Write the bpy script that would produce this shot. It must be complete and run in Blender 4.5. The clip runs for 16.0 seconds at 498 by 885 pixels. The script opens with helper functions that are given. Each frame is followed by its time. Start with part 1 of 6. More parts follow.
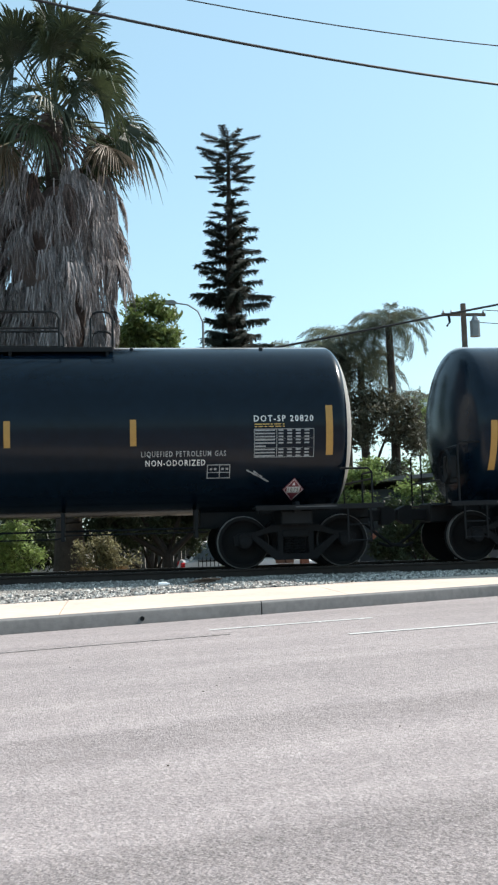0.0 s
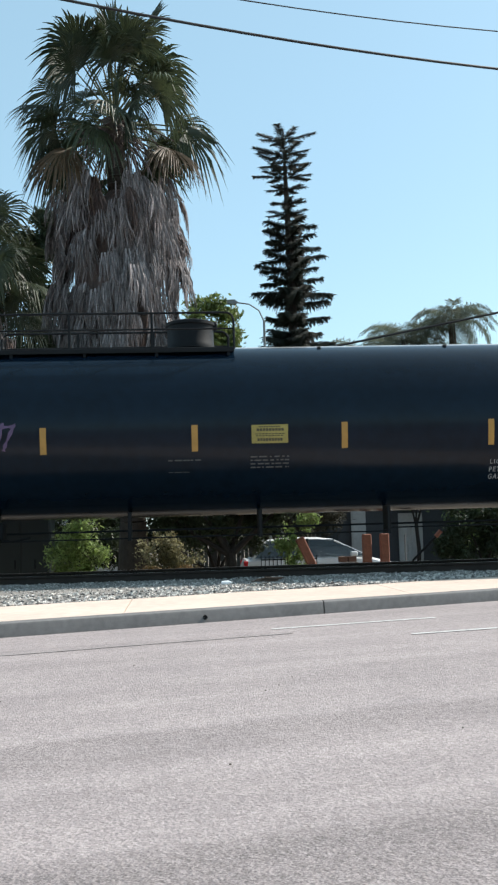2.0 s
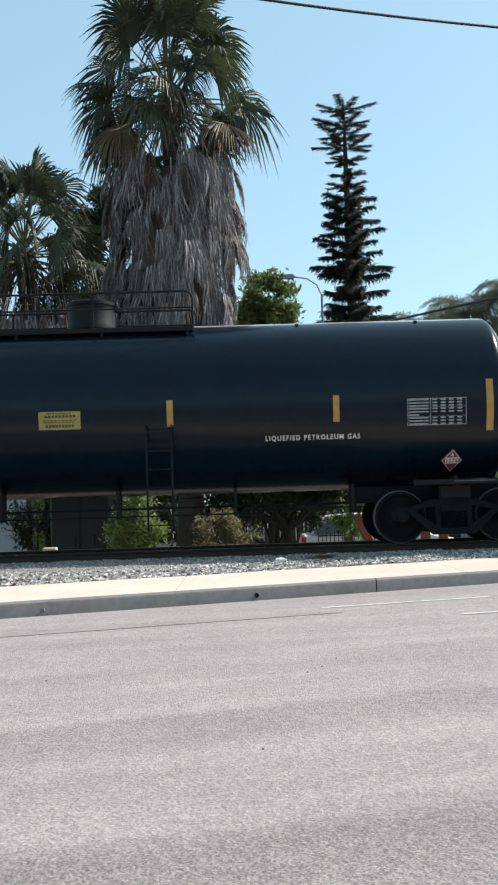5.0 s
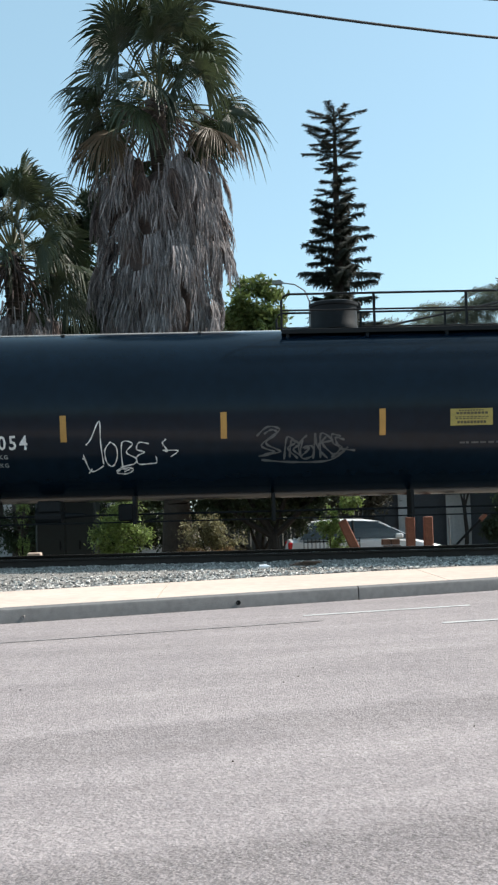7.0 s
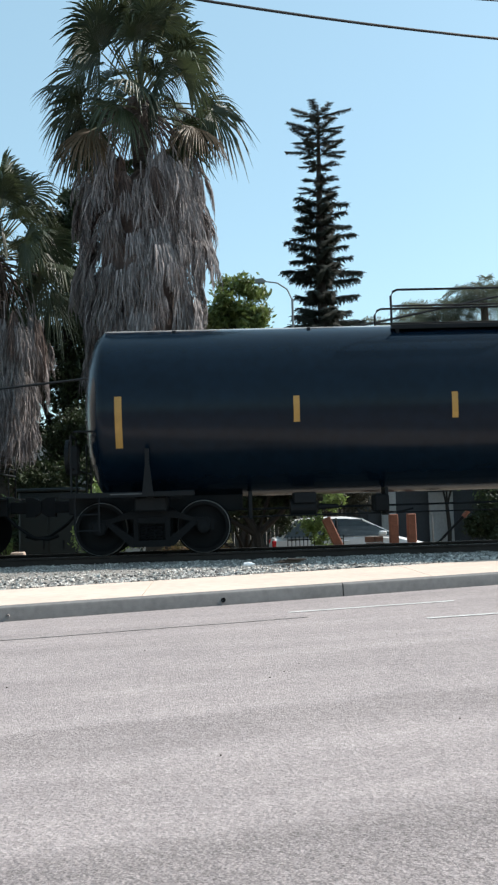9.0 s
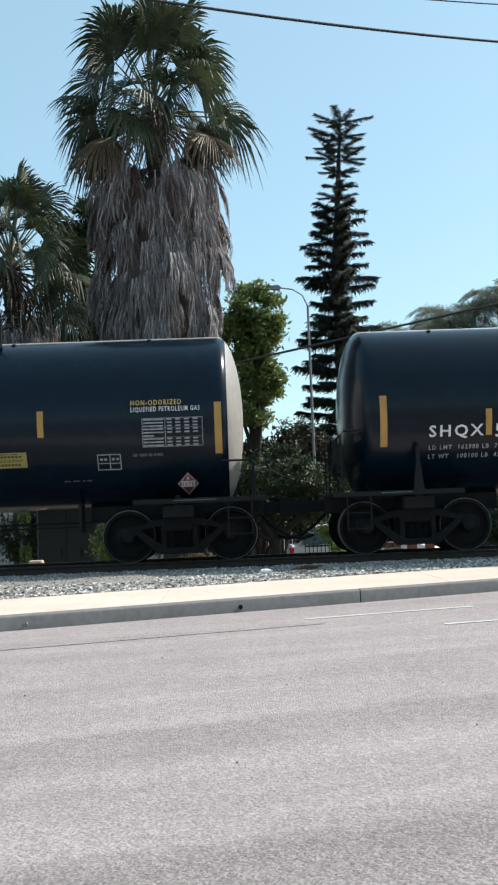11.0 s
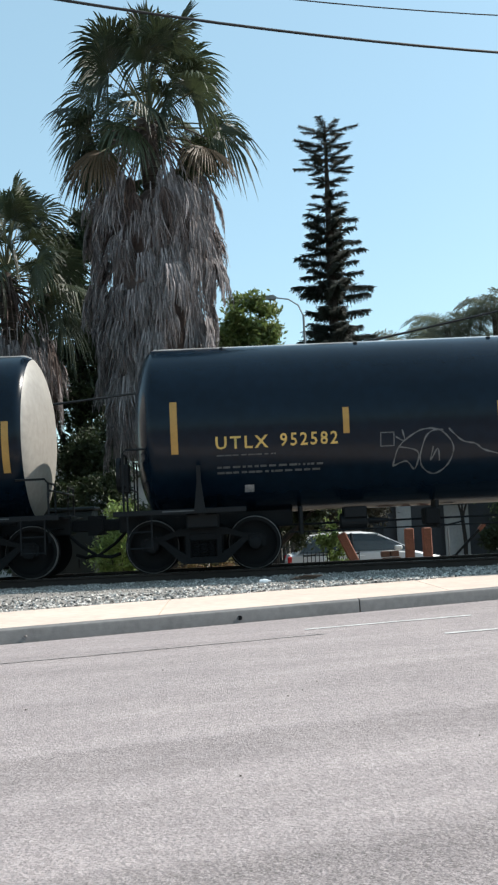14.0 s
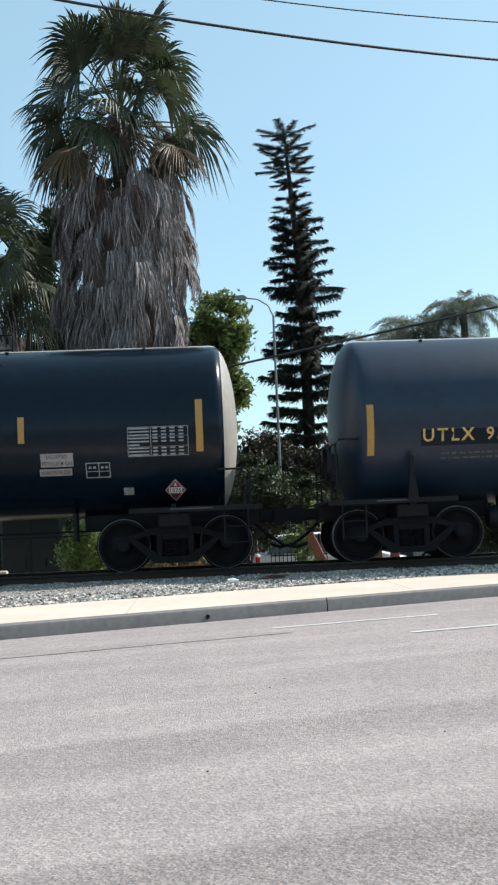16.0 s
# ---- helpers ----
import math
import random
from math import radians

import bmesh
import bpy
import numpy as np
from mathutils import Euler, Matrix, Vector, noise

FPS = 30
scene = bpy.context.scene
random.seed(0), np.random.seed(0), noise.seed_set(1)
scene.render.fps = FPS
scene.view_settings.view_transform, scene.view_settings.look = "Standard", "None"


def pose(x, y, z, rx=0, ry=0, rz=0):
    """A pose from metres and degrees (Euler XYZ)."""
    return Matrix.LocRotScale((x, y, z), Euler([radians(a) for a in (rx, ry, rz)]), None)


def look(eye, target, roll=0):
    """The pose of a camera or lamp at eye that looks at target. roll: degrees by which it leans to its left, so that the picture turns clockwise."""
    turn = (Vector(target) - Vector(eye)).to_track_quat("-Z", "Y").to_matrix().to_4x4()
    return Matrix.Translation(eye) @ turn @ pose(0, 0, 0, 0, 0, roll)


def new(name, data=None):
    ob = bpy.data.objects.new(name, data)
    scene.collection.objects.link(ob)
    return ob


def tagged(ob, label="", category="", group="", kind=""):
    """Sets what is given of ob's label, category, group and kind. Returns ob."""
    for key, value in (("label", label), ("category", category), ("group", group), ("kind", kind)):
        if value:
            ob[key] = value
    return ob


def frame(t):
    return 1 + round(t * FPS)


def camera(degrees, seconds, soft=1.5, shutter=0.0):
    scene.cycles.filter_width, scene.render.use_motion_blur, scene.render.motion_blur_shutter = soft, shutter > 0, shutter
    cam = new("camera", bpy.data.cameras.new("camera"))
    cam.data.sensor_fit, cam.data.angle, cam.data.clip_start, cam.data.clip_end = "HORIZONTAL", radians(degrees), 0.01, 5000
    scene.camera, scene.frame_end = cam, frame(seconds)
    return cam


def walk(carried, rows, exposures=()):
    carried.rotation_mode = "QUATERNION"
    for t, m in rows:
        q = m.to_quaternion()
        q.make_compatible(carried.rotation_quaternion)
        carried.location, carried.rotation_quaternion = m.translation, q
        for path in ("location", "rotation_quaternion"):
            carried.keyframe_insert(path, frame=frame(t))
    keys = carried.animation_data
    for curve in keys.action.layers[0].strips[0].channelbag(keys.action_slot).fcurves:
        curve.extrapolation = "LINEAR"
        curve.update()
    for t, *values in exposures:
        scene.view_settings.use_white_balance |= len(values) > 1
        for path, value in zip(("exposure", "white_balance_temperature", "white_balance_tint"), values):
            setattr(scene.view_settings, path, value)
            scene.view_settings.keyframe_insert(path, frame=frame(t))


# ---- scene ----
cam = camera(28.3, 16.0, soft=2.3)
CAM_ROWS = [  # seconds, eye, target, roll
    (0.0, (-0.164, 0.035, 1.035), (2.626, 19.762, 2.793), -1.59),
    (0.5, (-0.152, 0.029, 1.041), (2.38, 19.788, 2.819), -1.77),
    (1.0, (-0.159, 0.022, 1.045), (1.861, 19.829, 2.944), -1.84),
    (1.5, (-0.152, 0.029, 1.047), (1.444, 19.87, 2.996), -2.02),
    (2.0, (-0.155, 0.002, 1.048), (1.381, 19.866, 2.805), -1.67),
    (2.5, (-0.118, 0.007, 1.056), (1.394, 19.9, 2.461), -2.13),
    (3.0, (-0.112, 0.0, 1.046), (1.267, 19.912, 2.313), -1.71),
    (3.5, (-0.092, -0.013, 1.056), (1.015, 19.924, 2.205), -1.85),
    (4.0, (-0.087, -0.019, 1.066), (0.534, 19.938, 2.218), -1.35),
    (4.2, (-0.067, -0.003, 1.073), (0.3, 19.961, 2.229), -1.84),
    (6.3, (0.07, 0.017, 1.12), (0.253, 19.963, 2.575), -1.6),
    (6.5, (0.089, 0.008, 1.115), (0.327, 19.953, 2.567), -1.68),
    (7.0, (0.074, 0.02, 1.128), (0.533, 19.969, 2.478), -1.42),
    (7.5, (0.078, 0.024, 1.115), (0.602, 19.972, 2.449), -1.56),
    (8.0, (0.064, 0.031, 1.124), (0.695, 19.979, 2.419), -1.34),
    (8.2, (0.056, 0.008, 1.109), (0.795, 19.95, 2.433), -1.53),
    (10.3, (0.064, -0.0, 1.117), (0.823, 19.942, 2.435), -2.02),
    (10.5, (0.092, 0.001, 1.128), (0.702, 19.948, 2.436), -2.43),
    (11.0, (0.073, -0.011, 1.113), (0.536, 19.93, 2.576), -2.2),
    (11.5, (0.065, -0.006, 1.128), (0.463, 19.934, 2.632), -2.16),
    (12.0, (0.073, -0.012, 1.129), (0.451, 19.923, 2.7), -2.6),
    (12.5, (0.073, -0.027, 1.129), (0.467, 19.905, 2.721), -2.96),
    (13.0, (0.053, -0.018, 1.134), (0.493, 19.914, 2.718), -2.74),
    (13.5, (0.042, -0.014, 1.121), (0.534, 19.913, 2.761), -2.69),
    (14.0, (0.054, -0.017, 1.127), (0.599, 19.907, 2.777), -2.69),
    (14.5, (0.063, -0.024, 1.121), (0.714, 19.895, 2.792), -2.86),
    (15.0, (0.062, -0.024, 1.132), (0.839, 19.898, 2.716), -2.75),
    (15.5, (0.064, -0.018, 1.131), (1.028, 19.899, 2.677), -2.8),
    (16.0, (0.049, -0.025, 1.107), (1.225, 19.873, 2.742), -2.38),
]
TRAIN_ROWS = [  # seconds, metres the train has gone
    (0.0, 5.407), (0.5, 8.948), (1.0, 12.577), (1.5, 16.195), (2.0, 19.788), (2.5, 23.636), (3.0, 27.059), (3.5, 30.68), (4.0, 34.328), (4.2, 35.795), (6.3, 50.034), (6.5, 51.278), (7.0, 54.963), (7.5, 58.642), (8.0, 62.341), (8.2, 63.838), (10.3, 79.73), (10.5, 81.259), (11.0, 85.012), (11.5, 88.759), (12.0, 92.384), (12.5, 95.885), (13.0, 99.68), (13.5, 103.468), (14.0, 107.247), (14.5, 111.275), (15.0, 114.84), (15.5, 118.675), (16.0, 122.54),
]
EXPOSURE = 0.35

walk(cam, [(t, look(e, g, r)) for t, e, g, r in CAM_ROWS], exposures=[(0.0, EXPOSURE + 0.12), (0.5, EXPOSURE + 0.08), (1.3, EXPOSURE), (16.0, EXPOSURE)])

# ---- light: a high sun behind the train, to the right ----
SUN = Vector((0.77, 0.29, 0.80)).normalized()
world = bpy.data.worlds.new("sky")
scene.world = world
world.use_nodes = True
wn = world.node_tree.nodes
sky = wn.new("ShaderNodeTexSky")
sky.sky_type, sky.sun_disc = "NISHITA", False
sky.sun_elevation = math.asin(SUN.z)
sky.sun_rotation = math.atan2(SUN.x, SUN.y)
sky.air_density, sky.dust_density, sky.ozone_density = 1.0, 1.0, 0.25
wn["Background"].inputs["Strength"].default_value = 0.16
haze = wn.new("ShaderNodeMix")  # coastal haze: less red, more cyan
haze.data_type, haze.blend_type = "RGBA", "MULTIPLY"
haze.inputs["Factor"].default_value = 1.0
haze.inputs["B"].default_value = (0.87, 1.0, 0.985, 1)
world.node_tree.links.new(sky.outputs[0], haze.inputs["A"])
veil = wn.new("ShaderNodeMix")  # thin even haze over the whole sky
veil.data_type = "RGBA"
veil.inputs["Factor"].default_value = 0.45
veil.inputs["B"].default_value = (2.62, 4.08, 4.64, 1)
world.node_tree.links.new(haze.outputs["Result"], veil.inputs["A"])
world.node_tree.links.new(veil.outputs["Result"], wn["Background"].inputs["Color"])
sun_data = bpy.data.lights.new("sun", "SUN")
sun_data.energy, sun_data.angle, sun_data.color = 5.0, radians(0.53), (1.0, 0.95, 0.88)
sun = new("sun", sun_data)
sun.matrix_world = look(SUN * 60, (0, 0, 0))


# ---- materials ----
def mat(name, color, rough=0.7, metal=0.0, var=0.25, scale=3.0, bump=0.0, bscale=60.0, color2=None, rand=0.0, island=False, leaf=0.0, spec=0.5):
    """Principled surface with two scales of colour variation, bump, and optional change from piece to piece."""
    m = bpy.data.materials.new(name)
    m.use_nodes = True
    nt, n = m.node_tree, m.node_tree.nodes
    b = n["Principled BSDF"]
    b.inputs["Roughness"].default_value, b.inputs["Metallic"].default_value = rough, metal
    b.inputs["Specular IOR Level"].default_value = spec
    tc = n.new("ShaderNodeTexCoord")
    n1, n2 = n.new("ShaderNodeTexNoise"), n.new("ShaderNodeTexNoise")
    n1.inputs["Scale"].default_value, n1.inputs["Detail"].default_value = scale, 6.0
    n2.inputs["Scale"].default_value, n2.inputs["Detail"].default_value = scale * 9, 4.0
    for q in (n1, n2):
        nt.links.new(tc.outputs["Object"], q.inputs["Vector"])
    add = n.new("ShaderNodeMath")
    add.operation = "ADD"
    nt.links.new(n1.outputs["Fac"], add.inputs[0])
    nt.links.new(n2.outputs["Fac"], add.inputs[1])
    ramp = n.new("ShaderNodeMapRange")
    ramp.inputs["From Min"].default_value, ramp.inputs["From Max"].default_value = 0.7, 1.3
    nt.links.new(add.outputs[0], ramp.inputs["Value"])
    mix = n.new("ShaderNodeMix")
    mix.data_type = "RGBA"
    c2 = color2 or tuple(c * (1 + var) for c in color)
    c1 = color if color2 else tuple(c * (1 - var) for c in color)
    mix.inputs["A"].default_value, mix.inputs["B"].default_value = (*c1, 1), (*c2, 1)
    nt.links.new(ramp.outputs[0], mix.inputs["Factor"])
    out = mix.outputs["Result"]
    if rand:
        src = n.new("ShaderNodeNewGeometry").outputs["Random Per Island"] if island else n.new("ShaderNodeObjectInfo").outputs["Random"]
        mr = n.new("ShaderNodeMapRange")
        mr.inputs["To Min"].default_value, mr.inputs["To Max"].default_value = 1 - rand, 1 + rand
        nt.links.new(src, mr.inputs["Value"])
        hs = n.new("ShaderNodeHueSaturation")
        nt.links.new(mr.outputs[0], hs.inputs["Value"])
        nt.links.new(out, hs.inputs["Color"])
        out = hs.outputs["Color"]
    nt.links.new(out, b.inputs["Base Color"])
    if bump:
        n3 = n.new("ShaderNodeTexNoise")
        n3.inputs["Scale"].default_value, n3.inputs["Detail"].default_value = bscale, 5.0
        nt.links.new(tc.outputs["Object"], n3.inputs["Vector"])
        bp = n.new("ShaderNodeBump")
        bp.inputs["Strength"].default_value, bp.inputs["Distance"].default_value = bump, 0.02
        nt.links.new(n3.outputs["Fac"], bp.inputs["Height"])
        nt.links.new(bp.outputs[0], b.inputs["Normal"])
    if leaf:
        tr = n.new("ShaderNodeBsdfTranslucent")
        nt.links.new(out, tr.inputs["Color"])
        ms = n.new("ShaderNodeMixShader")
        ms.inputs[0].default_value = leaf
        nt.links.new(b.outputs[0], ms.inputs[1])
        nt.links.new(tr.outputs[0], ms.inputs[2])
        nt.links.new(ms.outputs[0], n["Material Output"].inputs["Surface"])
    return m


def glass(name, color, rough=0.03):
    m = bpy.data.materials.new(name)
    m.use_nodes = True
    b = m.node_tree.nodes["Principled BSDF"]
    b.inputs["Base Color"].default_value = (*color, 1)
    b.inputs["Roughness"].default_value = rough
    b.inputs["Transmission Weight"].default_value = 0.55
    return m


def asphalt_material():
    """Worn light asphalt: stone grain, faded wheel bands and patches along the kerb's direction."""
    m = mat("asphalt", (0.303, 0.262, 0.258), 0.9, 0, 0.3, 1.1, 0.6, 70, color2=(0.365, 0.316, 0.307), spec=0.2)
    nt, n = m.node_tree, m.node_tree.nodes
    b = n["Principled BSDF"]
    base = b.inputs["Base Color"].links[0].from_socket
    tc = n.new("ShaderNodeTexCoord")
    grain = n.new("ShaderNodeTexVoronoi")
    grain.inputs["Scale"].default_value = 62
    nt.links.new(tc.outputs["Object"], grain.inputs["Vector"])
    g2 = n.new("ShaderNodeMapRange")
    g2.inputs["To Min"].default_value, g2.inputs["To Max"].default_value = 0.72, 1.24
    nt.links.new(grain.outputs["Color"], g2.inputs["Value"])
    # distance across the road, wavering, drives worn bands; a stretched noise adds streaks
    mp = n.new("ShaderNodeMapping")
    mp.inputs["Rotation"].default_value = (0, 0, -math.atan(0.28))
    nt.links.new(tc.outputs["Object"], mp.inputs["Vector"])
    sep = n.new("ShaderNodeSeparateXYZ")
    nt.links.new(mp.outputs[0], sep.inputs[0])
    wob = n.new("ShaderNodeTexNoise")
    wob.inputs["Scale"].default_value, wob.inputs["Detail"].default_value = 1.6, 9
    nt.links.new(mp.outputs[0], wob.inputs["Vector"])
    ad = n.new("ShaderNodeMath")
    ad.operation = "MULTIPLY_ADD"
    ad.inputs[1].default_value = 0.32
    nt.links.new(wob.outputs["Fac"], ad.inputs[0])
    nt.links.new(sep.outputs["Y"], ad.inputs[2])
    rr = n.new("ShaderNodeMapRange")
    rr.inputs["From Min"].default_value, rr.inputs["From Max"].default_value = 2.0, 12.0
    nt.links.new(ad.outputs[0], rr.inputs["Value"])
    cr = n.new("ShaderNodeValToRGB")
    stops = ((0.0, 0.64), (0.138, 0.66), (0.158, 0.98), (0.25, 1.0), (0.30, 0.84), (0.336, 0.66), (0.352, 1.0), (0.60, 1.03), (0.62, 0.95), (0.66, 1.0), (1.0, 0.97))
    while len(cr.color_ramp.elements) < len(stops):
        cr.color_ramp.elements.new(0.5)
    for el, (pos, val) in zip(cr.color_ramp.elements, stops):
        el.position, el.color = pos, (val, val, val, 1)
    nt.links.new(rr.outputs[0], cr.inputs["Fac"])
    st = n.new("ShaderNodeMapping")
    st.inputs["Scale"].default_value = (0.10, 1.6, 1.0)
    nt.links.new(mp.outputs[0], st.inputs["Vector"])
    band = n.new("ShaderNodeTexNoise")
    band.inputs["Scale"].default_value, band.inputs["Detail"].default_value = 1.1, 6
    nt.links.new(st.outputs[0], band.inputs["Vector"])
    b2 = n.new("ShaderNodeMapRange")
    b2.inputs["From Min"].default_value, b2.inputs["From Max"].default_value = 0.3, 0.7
    b2.inputs["To Min"].default_value, b2.inputs["To Max"].default_value = 0.86, 1.10
    nt.links.new(band.outputs["Fac"], b2.inputs["Value"])
    pit = n.new("ShaderNodeTexVoronoi")
    pit.inputs["Scale"].default_value = 150
    nt.links.new(tc.outputs["Object"], pit.inputs["Vector"])
    pr = n.new("ShaderNodeMapRange")
    pr.inputs["From Min"].default_value, pr.inputs["From Max"].default_value = 0.28, 0.62
    pr.inputs["To Min"].default_value, pr.inputs["To Max"].default_value = 0.45, 0.92
    nt.links.new(pit.outputs["Color"], pr.inputs["Value"])
    wr = n.new("ShaderNodeMapRange")
    wr.inputs["From Min"].default_value, wr.inputs["From Max"].default_value = 1.0, 0.66
    wr.inputs["To Min"].default_value, wr.inputs["To Max"].default_value = 0.12, 0.72
    nt.links.new(cr.outputs["Color"], wr.inputs["Value"])
    worn = n.new("ShaderNodeMix")
    worn.data_type = "FLOAT"
    worn.inputs["A"].default_value = 1.0
    nt.links.new(wr.outputs[0], worn.inputs["Factor"])
    nt.links.new(pr.outputs[0], worn.inputs["B"])
    br = n.new("ShaderNodeMath")
    br.operation = "MULTIPLY"
    nt.links.new(worn.outputs["Result"], br.inputs[0])
    nt.links.new(b2.outputs[0], br.inputs[1])
    mul = n.new("ShaderNodeMath")
    mul.operation = "MULTIPLY"
    nt.links.new(g2.outputs[0], mul.inputs[0])
    nt.links.new(br.outputs[0], mul.inputs[1])
    hs = n.new("ShaderNodeHueSaturation")
    nt.links.new(mul.outputs[0], hs.inputs["Value"])
    nt.links.new(base, hs.inputs["Color"])
    nt.links.new(hs.outputs["Color"], b.inputs["Base Color"])
    return m


def dusty_lit_crown(m):
    """A film of pale road dust along the tank's crown, with the sunlit strip painted in."""
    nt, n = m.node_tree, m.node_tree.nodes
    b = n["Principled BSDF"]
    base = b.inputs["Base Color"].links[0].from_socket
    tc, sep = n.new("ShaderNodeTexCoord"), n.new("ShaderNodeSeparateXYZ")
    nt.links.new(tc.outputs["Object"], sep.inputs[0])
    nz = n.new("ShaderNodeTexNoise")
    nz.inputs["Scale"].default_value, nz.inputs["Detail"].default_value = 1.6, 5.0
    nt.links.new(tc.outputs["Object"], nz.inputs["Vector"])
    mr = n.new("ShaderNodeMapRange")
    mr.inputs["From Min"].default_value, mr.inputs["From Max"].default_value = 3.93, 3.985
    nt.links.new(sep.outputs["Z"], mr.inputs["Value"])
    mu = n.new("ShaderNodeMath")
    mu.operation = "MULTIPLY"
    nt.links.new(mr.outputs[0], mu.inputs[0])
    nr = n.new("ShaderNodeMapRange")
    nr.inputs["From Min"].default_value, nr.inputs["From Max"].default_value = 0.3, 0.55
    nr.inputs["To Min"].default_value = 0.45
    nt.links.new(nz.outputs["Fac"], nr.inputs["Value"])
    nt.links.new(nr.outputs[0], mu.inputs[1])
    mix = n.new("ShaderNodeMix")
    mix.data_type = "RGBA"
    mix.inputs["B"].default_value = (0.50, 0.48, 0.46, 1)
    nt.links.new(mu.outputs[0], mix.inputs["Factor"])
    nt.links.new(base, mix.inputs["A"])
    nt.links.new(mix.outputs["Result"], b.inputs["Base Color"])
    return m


KERB_SLOPE = 0.414
ASPHALT = asphalt_material()
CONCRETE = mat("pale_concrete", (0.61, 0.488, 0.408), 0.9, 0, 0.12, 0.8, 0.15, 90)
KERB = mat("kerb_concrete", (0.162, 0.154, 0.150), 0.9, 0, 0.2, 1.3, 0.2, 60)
GRAVEL = mat("gravel_bed", (0.24, 0.22, 0.20), 0.95, 0, 0.3, 2.0, 0.8, 40)
STONE = mat("ballast_stone", (0.40, 0.37, 0.34), 0.85, 0, 0.3, 14, 0.3, 80, rand=0.8, island=True)
DIRT = mat("dry_dirt", (0.16, 0.13, 0.10), 0.95, 0, 0.3, 0.8, 0.4, 20)
RUST = mat("rusty_rail", (0.03, 0.022, 0.018), 0.8, 0.3, 0.3, 6, 0.2, 90)
SHINE = mat("polished_steel", (0.55, 0.54, 0.52), 0.28, 1.0, 0.1, 10)
TIE = mat("creosoted_timber", (0.06, 0.045, 0.035), 0.9, 0, 0.3, 5, 0.4, 50)
# both tank colours carry a dusty crown with its sunlit strip painted in
TANK = dusty_lit_crown(mat("black_tank_paint", (0.0026, 0.0078, 0.0155), 0.20, 0, 0.25, 0.7, 0.015, 3.0, rand=0.12, spec=0.20))
TANK_BLUE = dusty_lit_crown(mat("faded_black_tank_paint", (0.012, 0.023, 0.042), 0.38, 0, 0.2, 0.7, 0.03, 3.0, spec=0.35))
# pale colour standing in for sunlight on the right-hand tank heads
HEAD_LIT = mat("sunlit_tank_head", (0.26, 0.24, 0.215), 0.5, 0, 0.2, 0.9, 0.02, 6, color2=(0.35, 0.325, 0.29), spec=0.5)
BLACK = mat("black_steel", (0.0065, 0.0075, 0.009), 0.6, 0.0, 0.3, 4, 0.1, 60, spec=0.2)
GRIME = mat("grimy_steel", (0.0062, 0.0066, 0.0076), 0.8, 0.0, 0.35, 5, 0.3, 50, spec=0.2)
WHEEL = mat("wheel_steel", (0.0045, 0.0045, 0.005), 0.7, 0.0, 0.3, 5, 0.1, 60, spec=0.15)
RIM = mat("worn_wheel_rim", (0.13, 0.125, 0.12), 0.5, 0.3, 0.2, 8)
AMBER = mat("amber_reflective_tape", (0.38, 0.205, 0.045), 0.4, 0, 0.15, 5)
WHITE = mat("white_stencil_paint", (0.62, 0.62, 0.62), 0.6, 0, 0.25, 9)
GREYW = mat("faded_white_paint", (0.26, 0.27, 0.28), 0.6, 0, 0.4, 7)
GOLD = mat("yellow_stencil_paint", (0.55, 0.36, 0.10), 0.6, 0, 0.25, 9)
YELLOW = mat("yellow_warning_label", (0.29, 0.235, 0.06), 0.5, 0, 0.2, 5)
GREYD = mat("worn_grey_paint", (0.065, 0.068, 0.072), 0.6, 0, 0.4, 7)
SPRAY = mat("thin_grey_spray_paint", (0.10, 0.105, 0.11), 0.6, 0, 0.5, 7)
PURPLE = mat("purple_spray_paint", (0.10, 0.06, 0.13), 0.6, 0, 0.3, 6)
RED = mat("placard_red", (0.17, 0.03, 0.045), 0.5, 0, 0.2, 8)
LABEL = mat("pale_label_sheet", (0.30, 0.27, 0.28), 0.6, 0, 0.15, 6)
DARKBAR = mat("dark_print", (0.05, 0.04, 0.02), 0.6)
WIRE = mat("black_cable", (0.01, 0.01, 0.011), 0.6)
POLE_GREY = mat("galvanised_steel", (0.22, 0.225, 0.23), 0.5, 0.5, 0.15, 4)
TIMBER_POLE = mat("weathered_pole", (0.12, 0.09, 0.07), 0.9, 0, 0.3, 3, 0.3, 40)
POST = mat("red_brown_timber", (0.25, 0.10, 0.065), 0.85, 0, 0.3, 4, 0.4, 40)
BRICKY = mat("brown_brick", (0.16, 0.085, 0.06), 0.9, 0, 0.3, 6, 0.4, 30)
LEAF_PALM = mat("palm_leaf", (0.030, 0.042, 0.022), 0.5, 0, 0.3, 2, color2=(0.060, 0.074, 0.034), rand=0.35, leaf=0.28)
LEAF_OLD = mat("yellowed_palm_leaf", (0.10, 0.065, 0.035), 0.6, 0, 0.3, 2, rand=0.3, leaf=0.25)
LEAF_DEAD = mat("dead_palm_leaf", (0.25, 0.215, 0.21), 0.85, 0, 0.3, 2, rand=0.6, island=True, leaf=0.1)
LEAF_NECK = mat("brown_dead_palm_leaf", (0.12, 0.085, 0.075), 0.85, 0, 0.3, 2, rand=0.5, island=True, leaf=0.15)
BARK = mat("palm_bark", (0.06, 0.046, 0.036), 0.95, 0, 0.35, 4, 0.6, 20)
PETIOLE = mat("palm_stalk", (0.10, 0.10, 0.04), 0.6, 0, 0.3, 4)
PINE = mat("pine_needles", (0.014, 0.020, 0.012), 0.7, 0, 0.3, 2, rand=0.3, island=True, leaf=0.12)
PINE_BARK = mat("pine_bark", (0.028, 0.022, 0.018), 0.95, 0, 0.3, 5, 0.5, 20)
